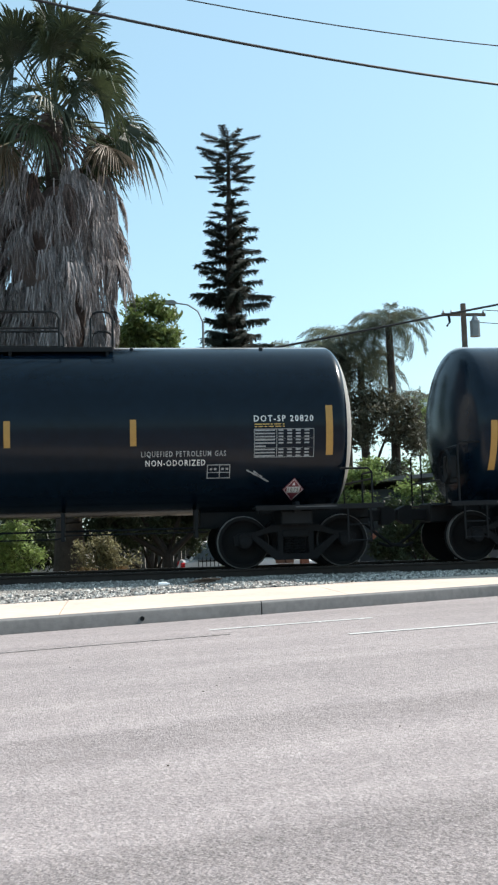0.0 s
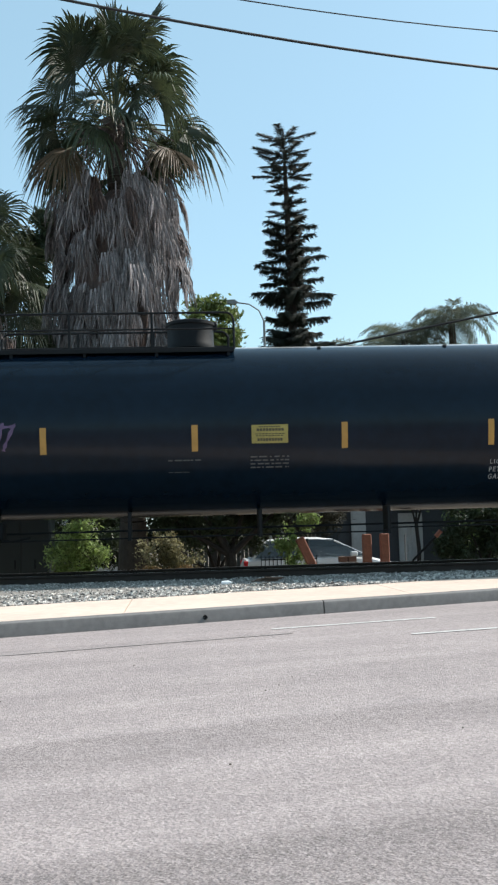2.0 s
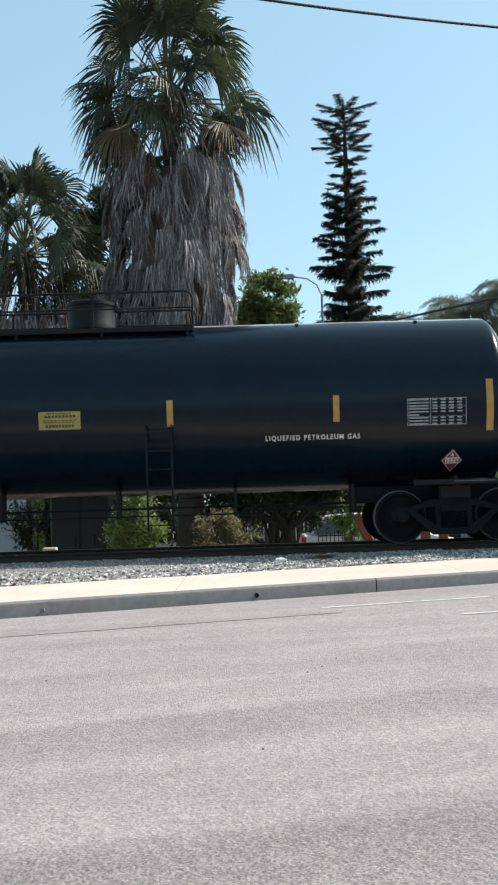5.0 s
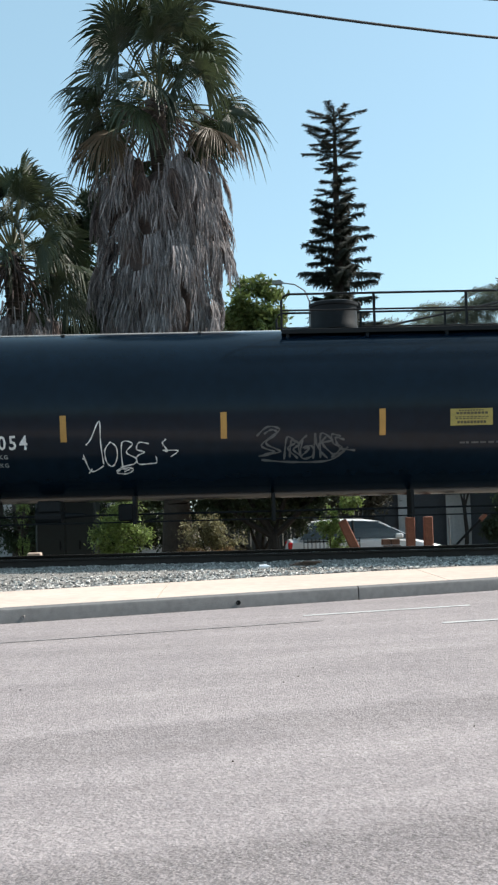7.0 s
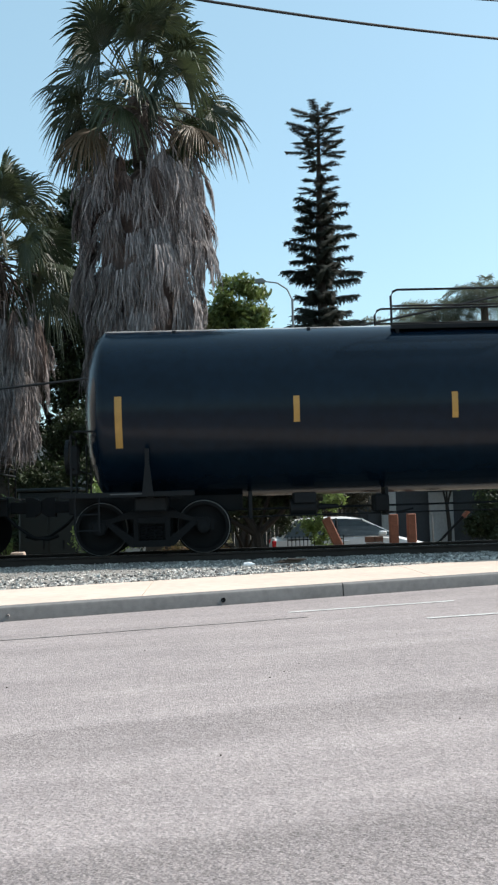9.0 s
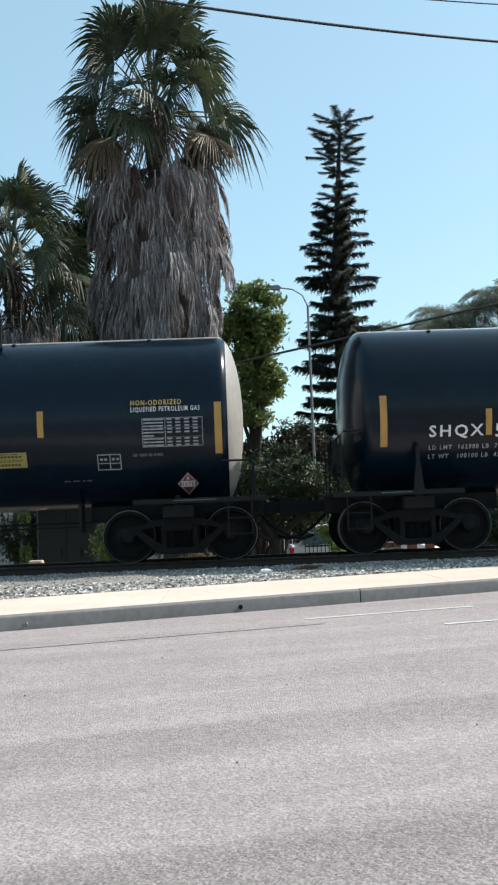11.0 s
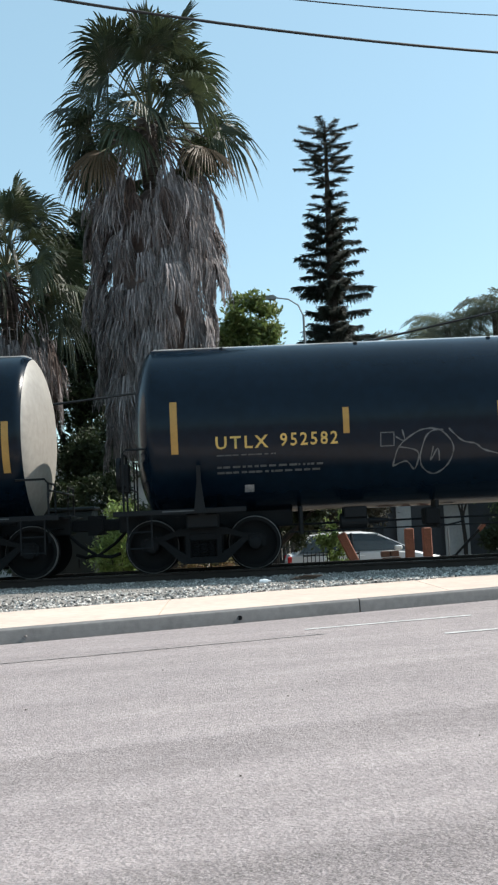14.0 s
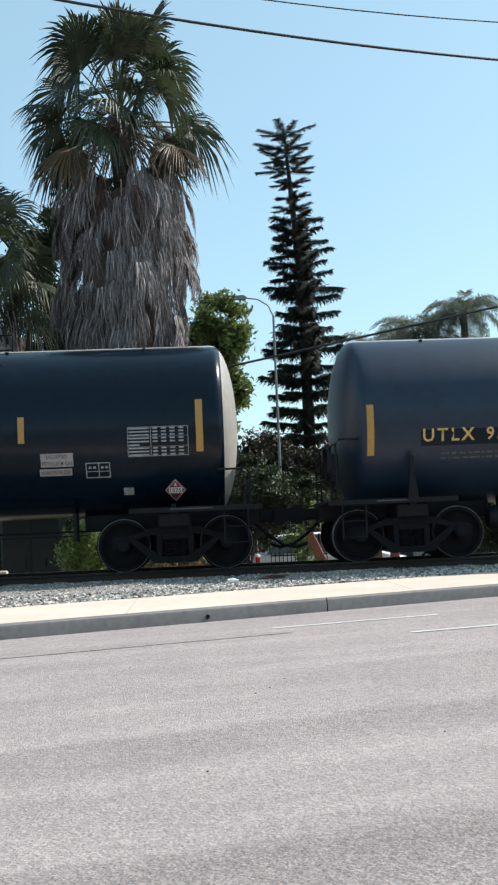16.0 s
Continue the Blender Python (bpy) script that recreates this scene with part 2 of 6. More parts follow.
LEAF_LIGHT = mat("bright_leaf", (0.16, 0.23, 0.06), 0.5, 0, 0.3, 1.2, color2=(0.28, 0.36, 0.13), rand=0.5, island=True, leaf=0.45)
LEAF_PALE = mat("dry_pale_leaf", (0.16, 0.15, 0.07), 0.6, 0, 0.3, 1.2, color2=(0.32, 0.29, 0.16), rand=0.6, island=True, leaf=0.35)
LEAF_MID = mat("mid_green_leaf", (0.12, 0.16, 0.045), 0.5, 0, 0.3, 1.2, color2=(0.20, 0.25, 0.08), rand=0.4, island=True, leaf=0.35)
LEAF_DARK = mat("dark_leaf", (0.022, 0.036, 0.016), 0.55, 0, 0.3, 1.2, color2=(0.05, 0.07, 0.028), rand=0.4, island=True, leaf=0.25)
LEAF_BROWN = mat("dusty_leaf", (0.075, 0.072, 0.045), 0.6, 0, 0.3, 1.2, color2=(0.125, 0.115, 0.075), rand=0.4, island=True, leaf=0.2)
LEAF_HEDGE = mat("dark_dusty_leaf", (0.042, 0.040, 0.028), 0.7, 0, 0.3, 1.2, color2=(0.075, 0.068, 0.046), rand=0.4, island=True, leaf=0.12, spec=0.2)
LEAF_FEATHER = mat("feather_palm_leaf", (0.085, 0.10, 0.075), 0.5, 0, 0.3, 2, color2=(0.15, 0.165, 0.115), rand=0.3, leaf=0.5)
FLOWER = mat("rust_red_groundcover", (0.22, 0.10, 0.06), 0.7, 0, 0.3, 4, color2=(0.20, 0.17, 0.06), rand=0.5, island=True, leaf=0.3)
CAR_WHITE = mat("silver_white_car_paint", (0.70, 0.69, 0.69), 0.25, 0.0, 0.04, 2)
CAR_GLASS = glass("tinted_car_glass", (0.04, 0.05, 0.055))
TYRE = mat("tyre_rubber", (0.018, 0.018, 0.018), 0.85)
TAIL = mat("red_lamp_lens", (0.55, 0.015, 0.02), 0.2)
STUCCO = mat("pale_stucco", (0.42, 0.41, 0.40), 0.9, 0, 0.12, 1.5, 0.3, 40)
GREYWALL = mat("grey_siding", (0.06, 0.063, 0.07), 0.8, 0, 0.15, 1.5, 0.1, 30)
ROOF = mat("grey_roof_shingle", (0.14, 0.13, 0.13), 0.9, 0, 0.25, 3, 0.4, 20)
PANE = glass("window_pane", (0.08, 0.10, 0.11))
FENCE = mat("weathered_fence_board", (0.09, 0.08, 0.07), 0.9, 0, 0.25, 3, 0.3, 30, rand=0.3)
DKGREEN = mat("dark_green_metal", (0.004, 0.009, 0.009), 0.5, 0, 0.2, 3)
LITTER = mat("white_plastic", (0.75, 0.78, 0.82), 0.4)
ROADWHITE = mat("worn_road_paint", (0.50, 0.485, 0.47), 0.8, 0, 0.25, 7)
TAR = mat("tar_seam", (0.27, 0.242, 0.232), 0.8, 0, 0.3, 9)


# ---- mesh tools ----
class Shape:
    """Collects vertices and faces; every primitive is added in place."""

    def __init__(self):
        self.v, self.f, self.i = [], [], []

    def add(self, vs, fs, k=0):
        o = len(self.v)
        self.v += [tuple(p) for p in vs]
        self.f += [tuple(o + a for a in q) for q in fs]
        self.i += [k] * len(fs)
        return self

    def box(self, x0, x1, y0, y1, z0, z1, k=0, bevel=0.0, m=None):
        b = min(bevel, (x1 - x0) * 0.45, (y1 - y0) * 0.45, (z1 - z0) * 0.45)
        if b <= 0:
            vs = [(x, y, z) for z in (z0, z1) for y in (y0, y1) for x in (x0, x1)]
            fs = [(0, 2, 3, 1), (4, 5, 7, 6), (0, 1, 5, 4), (2, 6, 7, 3), (0, 4, 6, 2), (1, 3, 7, 5)]
        else:
            ring = lambda d, z: [(x0 + d, y0 + b, z), (x0 + b, y0 + d, z), (x1 - b, y0 + d, z), (x1 - d, y0 + b, z),
                                 (x1 - d, y1 - b, z), (x1 - b, y1 - d, z), (x0 + b, y1 - d, z), (x0 + d, y1 - b, z)]
            vs = ring(b, z0) + ring(0, z0 + b) + ring(0, z1 - b) + ring(b, z1)
            fs = [tuple(range(7, -1, -1)), tuple(range(24, 32))]
            for r in range(3):
                fs += [(8 * r + a, 8 * r + (a + 1) % 8, 8 * r + 8 + (a + 1) % 8, 8 * r + 8 + a) for a in range(8)]
        if m is not None:
            vs = [m @ Vector(p) for p in vs]
        return self.add(vs, fs, k)

    def tube(self, pts, r, n=8, k=0, r2=None, caps=True):
        """A round bar along points, of radius r, or tapering to r2."""
        pts = [Vector(p) for p in pts]
        vs, up = [], Vector((0.013, 0.021, 1))
        for a, p in enumerate(pts):
            d = (pts[min(a + 1, len(pts) - 1)] - pts[max(a - 1, 0)]).normalized()
            u = d.cross(up if abs(d.z) < 0.95 else Vector((1, 0.03, 0))).normalized()
            w = d.cross(u)
            q = r if r2 is None else r + (r2 - r) * a / (len(pts) - 1)
            vs += [p + (u * math.cos(2 * math.pi * c / n) + w * math.sin(2 * math.pi * c / n)) * q for c in range(n)]
        fs = [(n * a + c, n * a + (c + 1) % n, n * a + n + (c + 1) % n, n * a + n + c) for a in range(len(pts) - 1) for c in range(n)]
        if caps:
            fs += [tuple(range(n - 1, -1, -1)), tuple(n * (len(pts) - 1) + c for c in range(n))]
        return self.add(vs, fs, k)

    def lathe(self, prof, axis="x", n=24, k=0, at=(0, 0, 0), ks=None):
        """Turns (along, radius) pairs round an axis."""
        vs = []
        for a, r in prof:
            for c in range(n):
                s, t = r * math.cos(2 * math.pi * c / n), r * math.sin(2 * math.pi * c / n)
                p = {"x": (a, s, t), "y": (s, a, -t), "z": (s, t, a)}[axis]
                vs.append((p[0] + at[0], p[1] + at[1], p[2] + at[2]))
        for a in range(len(prof) - 1):
            fs = [(n * a + c, n * a + (c + 1) % n, n * a + n + (c + 1) % n, n * a + n + c) for c in range(n)]
            if a == 0:
                self.add(vs, [], k)
                o = len(self.v) - len(vs)
            self.f += [tuple(o + q for q in f) for f in fs]
            self.i += [ks[a] if ks else k] * n
        return self

    def prism(self, outline, y0, y1, k=0):
        """An outline of (x, z), thick from y0 to y1."""
        n = len(outline)
        vs = [(x, y0, z) for x, z in outline] + [(x, y1, z) for x, z in outline]
        fs = [tuple(range(n)), tuple(range(2 * n - 1, n - 1, -1))] + [(a, n + a, n + (a + 1) % n, (a + 1) % n) for a in range(n)]
        return self.add(vs, fs, k)

    def mesh(self, name, materials, smooth=False):
        me = bpy.data.meshes.new(name)
        me.from_pydata(self.v, [], self.f)
        for m in materials if isinstance(materials, (list, tuple)) else [materials]:
            me.materials.append(m)
        me.polygons.foreach_set("material_index", self.i)
        if smooth:
            me.polygons.foreach_set("use_smooth", [True] * len(self.f))
            me.set_sharp_from_angle(angle=radians(38))
        me.validate()
        me.update()
        return me


def part(name, shape, material, parent, label="", smooth=False, at=None):
    """ONE mesh object under a thing or part; shape may be mesh data that is shared."""
    data = shape if isinstance(shape, bpy.types.Mesh) else shape.mesh(name, material, smooth)
    ob = new(name, data)
    ob.parent = parent
    if at is not None:
        ob.matrix_basis = at
    if label:
        tagged(ob, label)
    return ob


def thing(name, label, category, group="", at=None, kind=""):
    ob = new(name)
    ob.empty_display_size = 0.2
    tagged(ob, label, category, group, kind)
    if at is not None:
        ob.matrix_basis = at
    return ob


def solid(name, shape, material, label="", category="", kind="", smooth=False, group=""):
    return tagged(new(name, shape.mesh(name, material, smooth)), label, category, group, kind)


# ---- ground, road, kerb, pavement, track ----
TRACK_Y, RAIL_Z = 18.07, 0.357


def kerb_y(x):
    """The kerb's line: straight across the view, easing parallel to the track beyond it."""
    def ease(d):
        return 8.0 * (1 - math.exp(-d / 8.0))
    if x > 5.5:
        return 11.405 + KERB_SLOPE * 5.5 + KERB_SLOPE * 0.55 * ease((x - 5.5) * 0.5)
    if x < -4:
        return 11.405 - KERB_SLOPE * 4 - KERB_SLOPE * ease(-4 - x)
    return 11.405 + KERB_SLOPE * x


def back_y(x):
    return min(kerb_y(x) + 2.55, 16.55)


def spread(a, b, n):
    return [a + (b - a) * q / (n - 1) for q in range(n)]


def sheet(name, xs, ws, fn, material, label="", kind="structure"):
    """A sheet over xs and ws; fn gives the point."""
    s = Shape()
    s.add([fn(x, w) for x in xs for w in ws],
          [(a * len(ws) + b, (a + 1) * len(ws) + b, (a + 1) * len(ws) + b + 1, a * len(ws) + b + 1) for a in range(len(xs) - 1) for b in range(len(ws) - 1)])
    return solid(name, s, material, label, kind=kind, smooth=True)


def land_z(y):
    return -0.06 if y < 19.6 else -0.06 - 0.62 * min(1, (y - 19.6) / 2.6)


def build_ground():
    sheet("ground", [-2500, -400, -80, -30, -15, -6, 0, 6, 15, 30, 80, 400, 2500], [-600, -60, 0, 19.0, 19.6, 20.2, 21, 21.6, 22.2, 30, 60, 200, 3500],
          lambda x, y: (x, y, land_z(y)), DIRT, "dry bare dirt falling away behind the railway track")
    xs = spread(-90, -6, 22) + spread(-5, 9, 57) + spread(10, 90, 22)
    sheet("road", xs, [0, 0.5, 1, 2, 4, 8, 14, 20], lambda x, w: (x, kerb_y(x) - w * 2.2, 0.0 - 0.0012 * w), ASPHALT, "sun-bleached grey asphalt road with worn wheel bands")
    # kerb in long cast lengths with open joints
    cuts = [-90, -45, -22, -12.2, -5.2, 1.64, 8.5, 15.5, 30, 60, 90]
    kerb = thing("kerb", "grey cast concrete kerb with open joints beside the road", "kerb", kind="structure")
    for a, b in zip(cuts, cuts[1:]):
        n = max(4, int((b - a) * 2))
        px = spread(a + 0.007, b - 0.007, n)
        prof = [(0.0, -0.05), (0.012, 0.12), (0.022, 0.142), (0.045, 0.152), (0.18, 0.155), (0.18, -0.05)]
        s = Shape()
        k = len(prof)
        s.add([(x, kerb_y(x) + p, z) for x in px for p, z in prof],
              [(q * k + c, (q + 1) * k + c, (q + 1) * k + c + 1, q * k + c + 1) for q in range(n - 1) for c in range(k - 1)] + [tuple(range(k)), tuple((n - 1) * k + c for c in range(k - 1, -1, -1))])
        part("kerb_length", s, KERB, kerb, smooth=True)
    for x, r in ((0.17, 0.021), (-2.1, 0.014)):
        s = Shape().lathe([(0.0, r * 0.8), (-0.012, r), (-0.016, r * 1.25), (0.03, r * 1.3)], "y", 14, at=(x, kerb_y(x) + 0.006, 0.06))
        s.lathe([(-0.004, r * 0.85), (-0.004, 0.0)], "y", 14, at=(x, kerb_y(x) + 0.006, 0.06))
        part("drain_outlet", s, TAR if x < 0 else BLACK, kerb, "dark round drain outlet in the kerb face")
    # pavement slabs
    walkway = thing("pavement", "pale sunlit concrete pavement slabs between kerb and gravel", "pavement", kind="structure")
    cuts = [-90, -60, -40, -28, -18, -11.5, -7.9, -4.3, -0.75, 2.9, 6.5, 10, 14, 20, 28, 40, 60, 90]
    for a, b in zip(cuts, cuts[1:]):
        px = spread(a + 0.006, b - 0.006, max(3, int((b - a) * 2)))
        s = Shape()
        n = len(px)
        for x in px:
            y0, y1 = kerb_y(x) + 0.1795, back_y(x) + 0.05 * noise.noise((x * 0.9, 0, 0))
            s.v += [(x, y0, 0.0), (x, y0, 0.1565), (x, y0 + 0.004, 0.1575), (x, y1 - 0.02, 0.160), (x, y1, 0.150), (x, y1, 0.0)]
        s.f = [(q * 6 + c, (q + 1) * 6 + c, (q + 1) * 6 + c + 1, q * 6 + c + 1) for q in range(n - 1) for c in range(5)] + [tuple(range(6)), tuple((n - 1) * 6 + c for c in range(5, -1, -1))]
        s.i = [0] * len(s.f)
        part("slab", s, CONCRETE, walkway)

    def bed(x, w):
        y = back_y(x) - 0.03 + (TRACK_Y + 2.2 - back_y(x)) * w
        z = 0.155 + 0.06 * min(1, w * 3) - max(0, w - 0.88) * 3.5 + 0.022 * noise.noise((x * 2.2, y * 2.2, 0)) + 0.012 * noise.noise((x * 9, y * 9, 3))
        return (x, y, z - (0.0 if w > 0.01 else 0.03))
    sheet("ballast", [-60, -40, -25, -14] + spread(-9, 13, 221) + [18, 30, 60], spread(0, 1, 56), bed, GRAVEL, "dusty grey crushed-stone bed beside and under the track")
    rng = random.Random(5)
    s = Shape()
    for _ in range(15000):
        x = rng.uniform(-6.5, 9.5)
        w = rng.random() ** 1.5 * 0.62
        px, py, pz = bed(x, w)
        r = rng.uniform(0.012, 0.034) * (1.1 if w < 0.22 else 0.6)
        a, t = rng.uniform(0, 6.3), rng.uniform(-0.5, 0.5)
        vs = []
        for d in ((1, 0, 0), (-0.3, 0.9, 0.1), (-0.4, -0.8, 0), (0.1, 0.1, 0.9), (0.3, -0.2, -0.8), (-0.9, 0.1, 0.4)):
            q = Vector(d) * r * rng.uniform(0.7, 1.3)
            q.rotate(Euler((t, t * 0.7, a)))
            vs.append((px + q.x, py + q.y, pz + 0.006 + q.z * 0.8))
        s.add(vs, [(0, 1, 3), (1, 5, 3), (5, 2, 3), (2, 0, 3), (1, 0, 4), (0, 2, 4), (2, 5, 4), (5, 1, 4)])
    tagged(solid("ballast_stones", s, STONE, "loose pale and dark crushed stones lying beside the track", "gravel"), kind="stuff")
    # rails and ties
    prof = [(-0.07, 0), (-0.07, 0.012), (-0.012, 0.03), (-0.009, 0.125), (-0.036, 0.14), (-0.036, 0.166), (-0.03, 0.172), (0.03, 0.172), (0.036, 0.166), (0.036, 0.14), (0.009, 0.125), (0.012, 0.03), (0.07, 0.012), (0.07, 0)]
    for side in (-1, 1):
        s = Shape()
        n = len(prof)
        s.add([(x, TRACK_Y + side * 0.7525 + p, RAIL_Z - 0.172 + z) for x in (-150, 150) for p, z in prof], [])
        for c in range(n):
            s.f.append((c, (c + 1) % n, n + (c + 1) % n, n + c))
            s.i.append(1 if c == 6 else 0)
        solid("rail", s, [RUST, SHINE], "rusty steel rail with a polished running surface", "rail", "structure")
    tie = Shape().box(-0.115, 0.115, -1.28, 1.28, -0.17, 0, bevel=0.012).mesh("tie", TIE)
    for q in range(56):
        ob = new("railway_tie", tie)
        ob.matrix_basis = pose(-13 + q * 0.52, TRACK_Y + rng.uniform(-0.04, 0.04), RAIL_Z - 0.172 + 0.004, 0, 0, rng.uniform(-1, 1))
        tagged(ob, "dark creosoted timber railway tie sunk in ballast", "railway tie", "ties under the rails", "structure")


def strip_on_road(name, pts, width, material, label):
    """A painted or sealed strip lying 4 mm above the road."""
    s = Shape()
    for x, y in pts:
        s.v += [(x, y - width / 2, 0.004), (x, y + width / 2, 0.004)]
    s.f = [(2 * q, 2 * q + 2, 2 * q + 3, 2 * q + 1) for q in range(len(pts) - 1)]
    s.i = [0] * len(s.f)
    return tagged(new(name, s.mesh(name, material)), label, "road marking" if material is ROADWHITE else "road seam", kind="structure")


def build_road_marks():
    strip_on_road("lane_line", [(0.84, 10.45), (1.8, 10.77), (2.75, 11.07)], 0.09, ROADWHITE, "thin worn white painted line on asphalt")
    strip_on_road("lane_line", [(2.1, 9.50), (3.4, 9.86), (6, 10.7), (9, 11.6)], 0.09, ROADWHITE, "thin worn white painted line on asphalt")
    rng = random.Random(2)
    strip_on_road("tar_seam", [(x, 9.62 + 0.36 * x + rng.uniform(-0.02, 0.02)) for x in spread(-4, 1.0, 14)], 0.05, TAR, "dark sealed crack across the asphalt")


def build_pebbles():
    rng = random.Random(17)
    for x, y in ((0.41, 6.53), (0.52, 6.73), (0.07, 4.54), (0.65, 7.07), (-1.29, 6.52), (1.3, 5.1), (-0.5, 8.0), (1.6, 8.4)):
        s = Shape()
        r = rng.uniform(0.004, 0.007)
        s.lathe([(0, r * 0.9), (r * 0.5, r), (r, r * 0.5), (r * 1.1, 0.0)], "z", 7)
        s.v = [(a * rng.uniform(0.8, 1.3), b * rng.uniform(0.8, 1.3), c) for a, b, c in s.v]
        ob = solid("pebble", s, TIE, "dark pebble lying on the asphalt", "pebble", group="pebbles on the road")
        ob.matrix_basis = pose(x, y, 0.002 - 0.0012 * 2)


build_ground()
build_road_marks()
build_pebbles()


# ---- tank cars ----
TANK_R, TANK_Z, AXLE_R = 1.535, 2.50, 0.457


def on_tank(u, v, out=0.005):
    """A point on the tank's near side at length u and height v."""
    d = max(-0.98, min(0.98, (v - TANK_Z) / TANK_R))
    r = TANK_R + out
    return (u, -r * math.sqrt(1 - d * d), TANK_Z + r * d)


def patch(x0, x1, z0, z1, out=0.005, rows=None, s=None, lean=0.0):
    """A thin sheet lying on the tank's curve."""
    s = s or Shape()
    rows = rows or max(2, int((z1 - z0) / 0.08) + 2)
    vs = []
    for z in spread(z0, z1, rows):
        vs += [on_tank(x0 + lean * (z - z0), z, out), on_tank(x1 + lean * (z - z0), z, out)]
    return s.add(vs, [(2 * q, 2 * q + 1, 2 * q + 3, 2 * q + 2) for q in range(rows - 1)])


def frame_lines(x0, x1, z0, z1, w, s=None, out=0.006):
    s = s or Shape()
    patch(x0, x1, z0, z0 + w, out, 2, s)
    patch(x0, x1, z1 - w, z1, out, 2, s)
    patch(x0, x0 + w, z0, z1, out, None, s)
    return patch(x1 - w, x1, z0, z1, out, None, s)


def lettering(text, x0, x1, z0, z1, material, parent, label="", out=0.006, name="lettering"):
    """Stencilled words fitted to a stretch of the tank's side."""
    cu = bpy.data.curves.new("letters", "FONT")
    cu.body, cu.resolution_u = text, 2
    cu.space_character = 1.28
    cu.offset = 0.016
    tmp = bpy.data.objects.new("letters", cu)
    scene.collection.objects.link(tmp)
    dg = bpy.context.evaluated_depsgraph_get()
    dg.update()
    me = bpy.data.meshes.new_from_object(tmp.evaluated_get(dg))
    bpy.data.objects.remove(tmp)
    n = len(me.vertices)
    co = np.zeros(n * 3)
    me.vertices.foreach_get("co", co)
    co = co.reshape(-1, 3)
    lo, hi = co.min(0), co.max(0)
    for q in range(n):
        u = x0 + (co[q, 0] - lo[0]) / (hi[0] - lo[0]) * (x1 - x0)
        v = z0 + (co[q, 1] - lo[1]) / (hi[1] - lo[1]) * (z1 - z0)
        co[q] = on_tank(u, v, out)
    me.vertices.foreach_set("co", co.ravel())
    me.materials.clear()
    me.materials.append(material)
    me.update()
    return tagged(part(name, me, material, parent, label), kind="stuff")


def strokes(lines, x0, x1, z0, z1, w, material, parent, label):
    """Spray-painted loops: each line is a list of (0..1, 0..1) points, drawn as a ribbon on the tank."""
    s = Shape()
    for line in lines:
        fine = []
        for a in range(len(line) - 1):
            p0, p1, p2, p3 = (line[max(0, min(len(line) - 1, a + d))] for d in (-1, 0, 1, 2))
            for q in range(5):
                t = q / 5
                fine.append(tuple(0.5 * (2 * p1[c] + (p2[c] - p0[c]) * t + (2 * p0[c] - 5 * p1[c] + 4 * p2[c] - p3[c]) * t * t + (3 * p1[c] - p0[c] - 3 * p2[c] + p3[c]) * t ** 3) for c in (0, 1)))
        fine.append(line[-1])
        pts = [(x0 + p[0] * (x1 - x0), z0 + p[1] * (z1 - z0)) for p in fine]
        vs = []
        for a, p in enumerate(pts):
            q0, q1 = pts[max(a - 1, 0)], pts[min(a + 1, len(pts) - 1)]
            d = Vector((q1[0] - q0[0], q1[1] - q0[1]))
            d = d.normalized() if d.length else Vector((1, 0))
            h = w * (0.35 + 0.15 * math.sin(a * 1.7))
            vs += [on_tank(p[0] - d.y * h, p[1] + d.x * h, 0.007), on_tank(p[0] + d.y * h, p[1] - d.x * h, 0.007)]
        s.add(vs, [(2 * q, 2 * q + 1, 2 * q + 3, 2 * q + 2) for q in range(len(pts) - 1)])
    return part("graffiti", s, material, parent, label)


def data_table(x0, x1, z0, z1, parent):
    s = frame_lines(x0, x1, z0, z1, 0.010)
    rows = 9
    h = (z1 - z0) / rows
    for r in range(rows):
        zc = z0 + (r + 0.5) * h
        if r in (2, 5):
            patch(x0, x1, zc + h * 0.42, zc + h * 0.5, 0.006, 2, s)
        patch(x0 + 0.02, x0 + (0.36 if r != 3 else 0.2), zc - h * 0.22, zc + h * 0.22, 0.0065, 2, s)
        for c in range(4):
            if r not in (3,):
                a = x0 + 0.42 + c * (x1 - x0 - 0.44) / 4
                patch(a, a + 0.085, zc - h * 0.24, zc + h * 0.24, 0.0065, 2, s)
    patch(x0 + 0.385, x0 + 0.395, z0, z1, 0.006, None, s)
    return part("data_table", s, GREYW, parent, "stencilled data table in thin white lines")


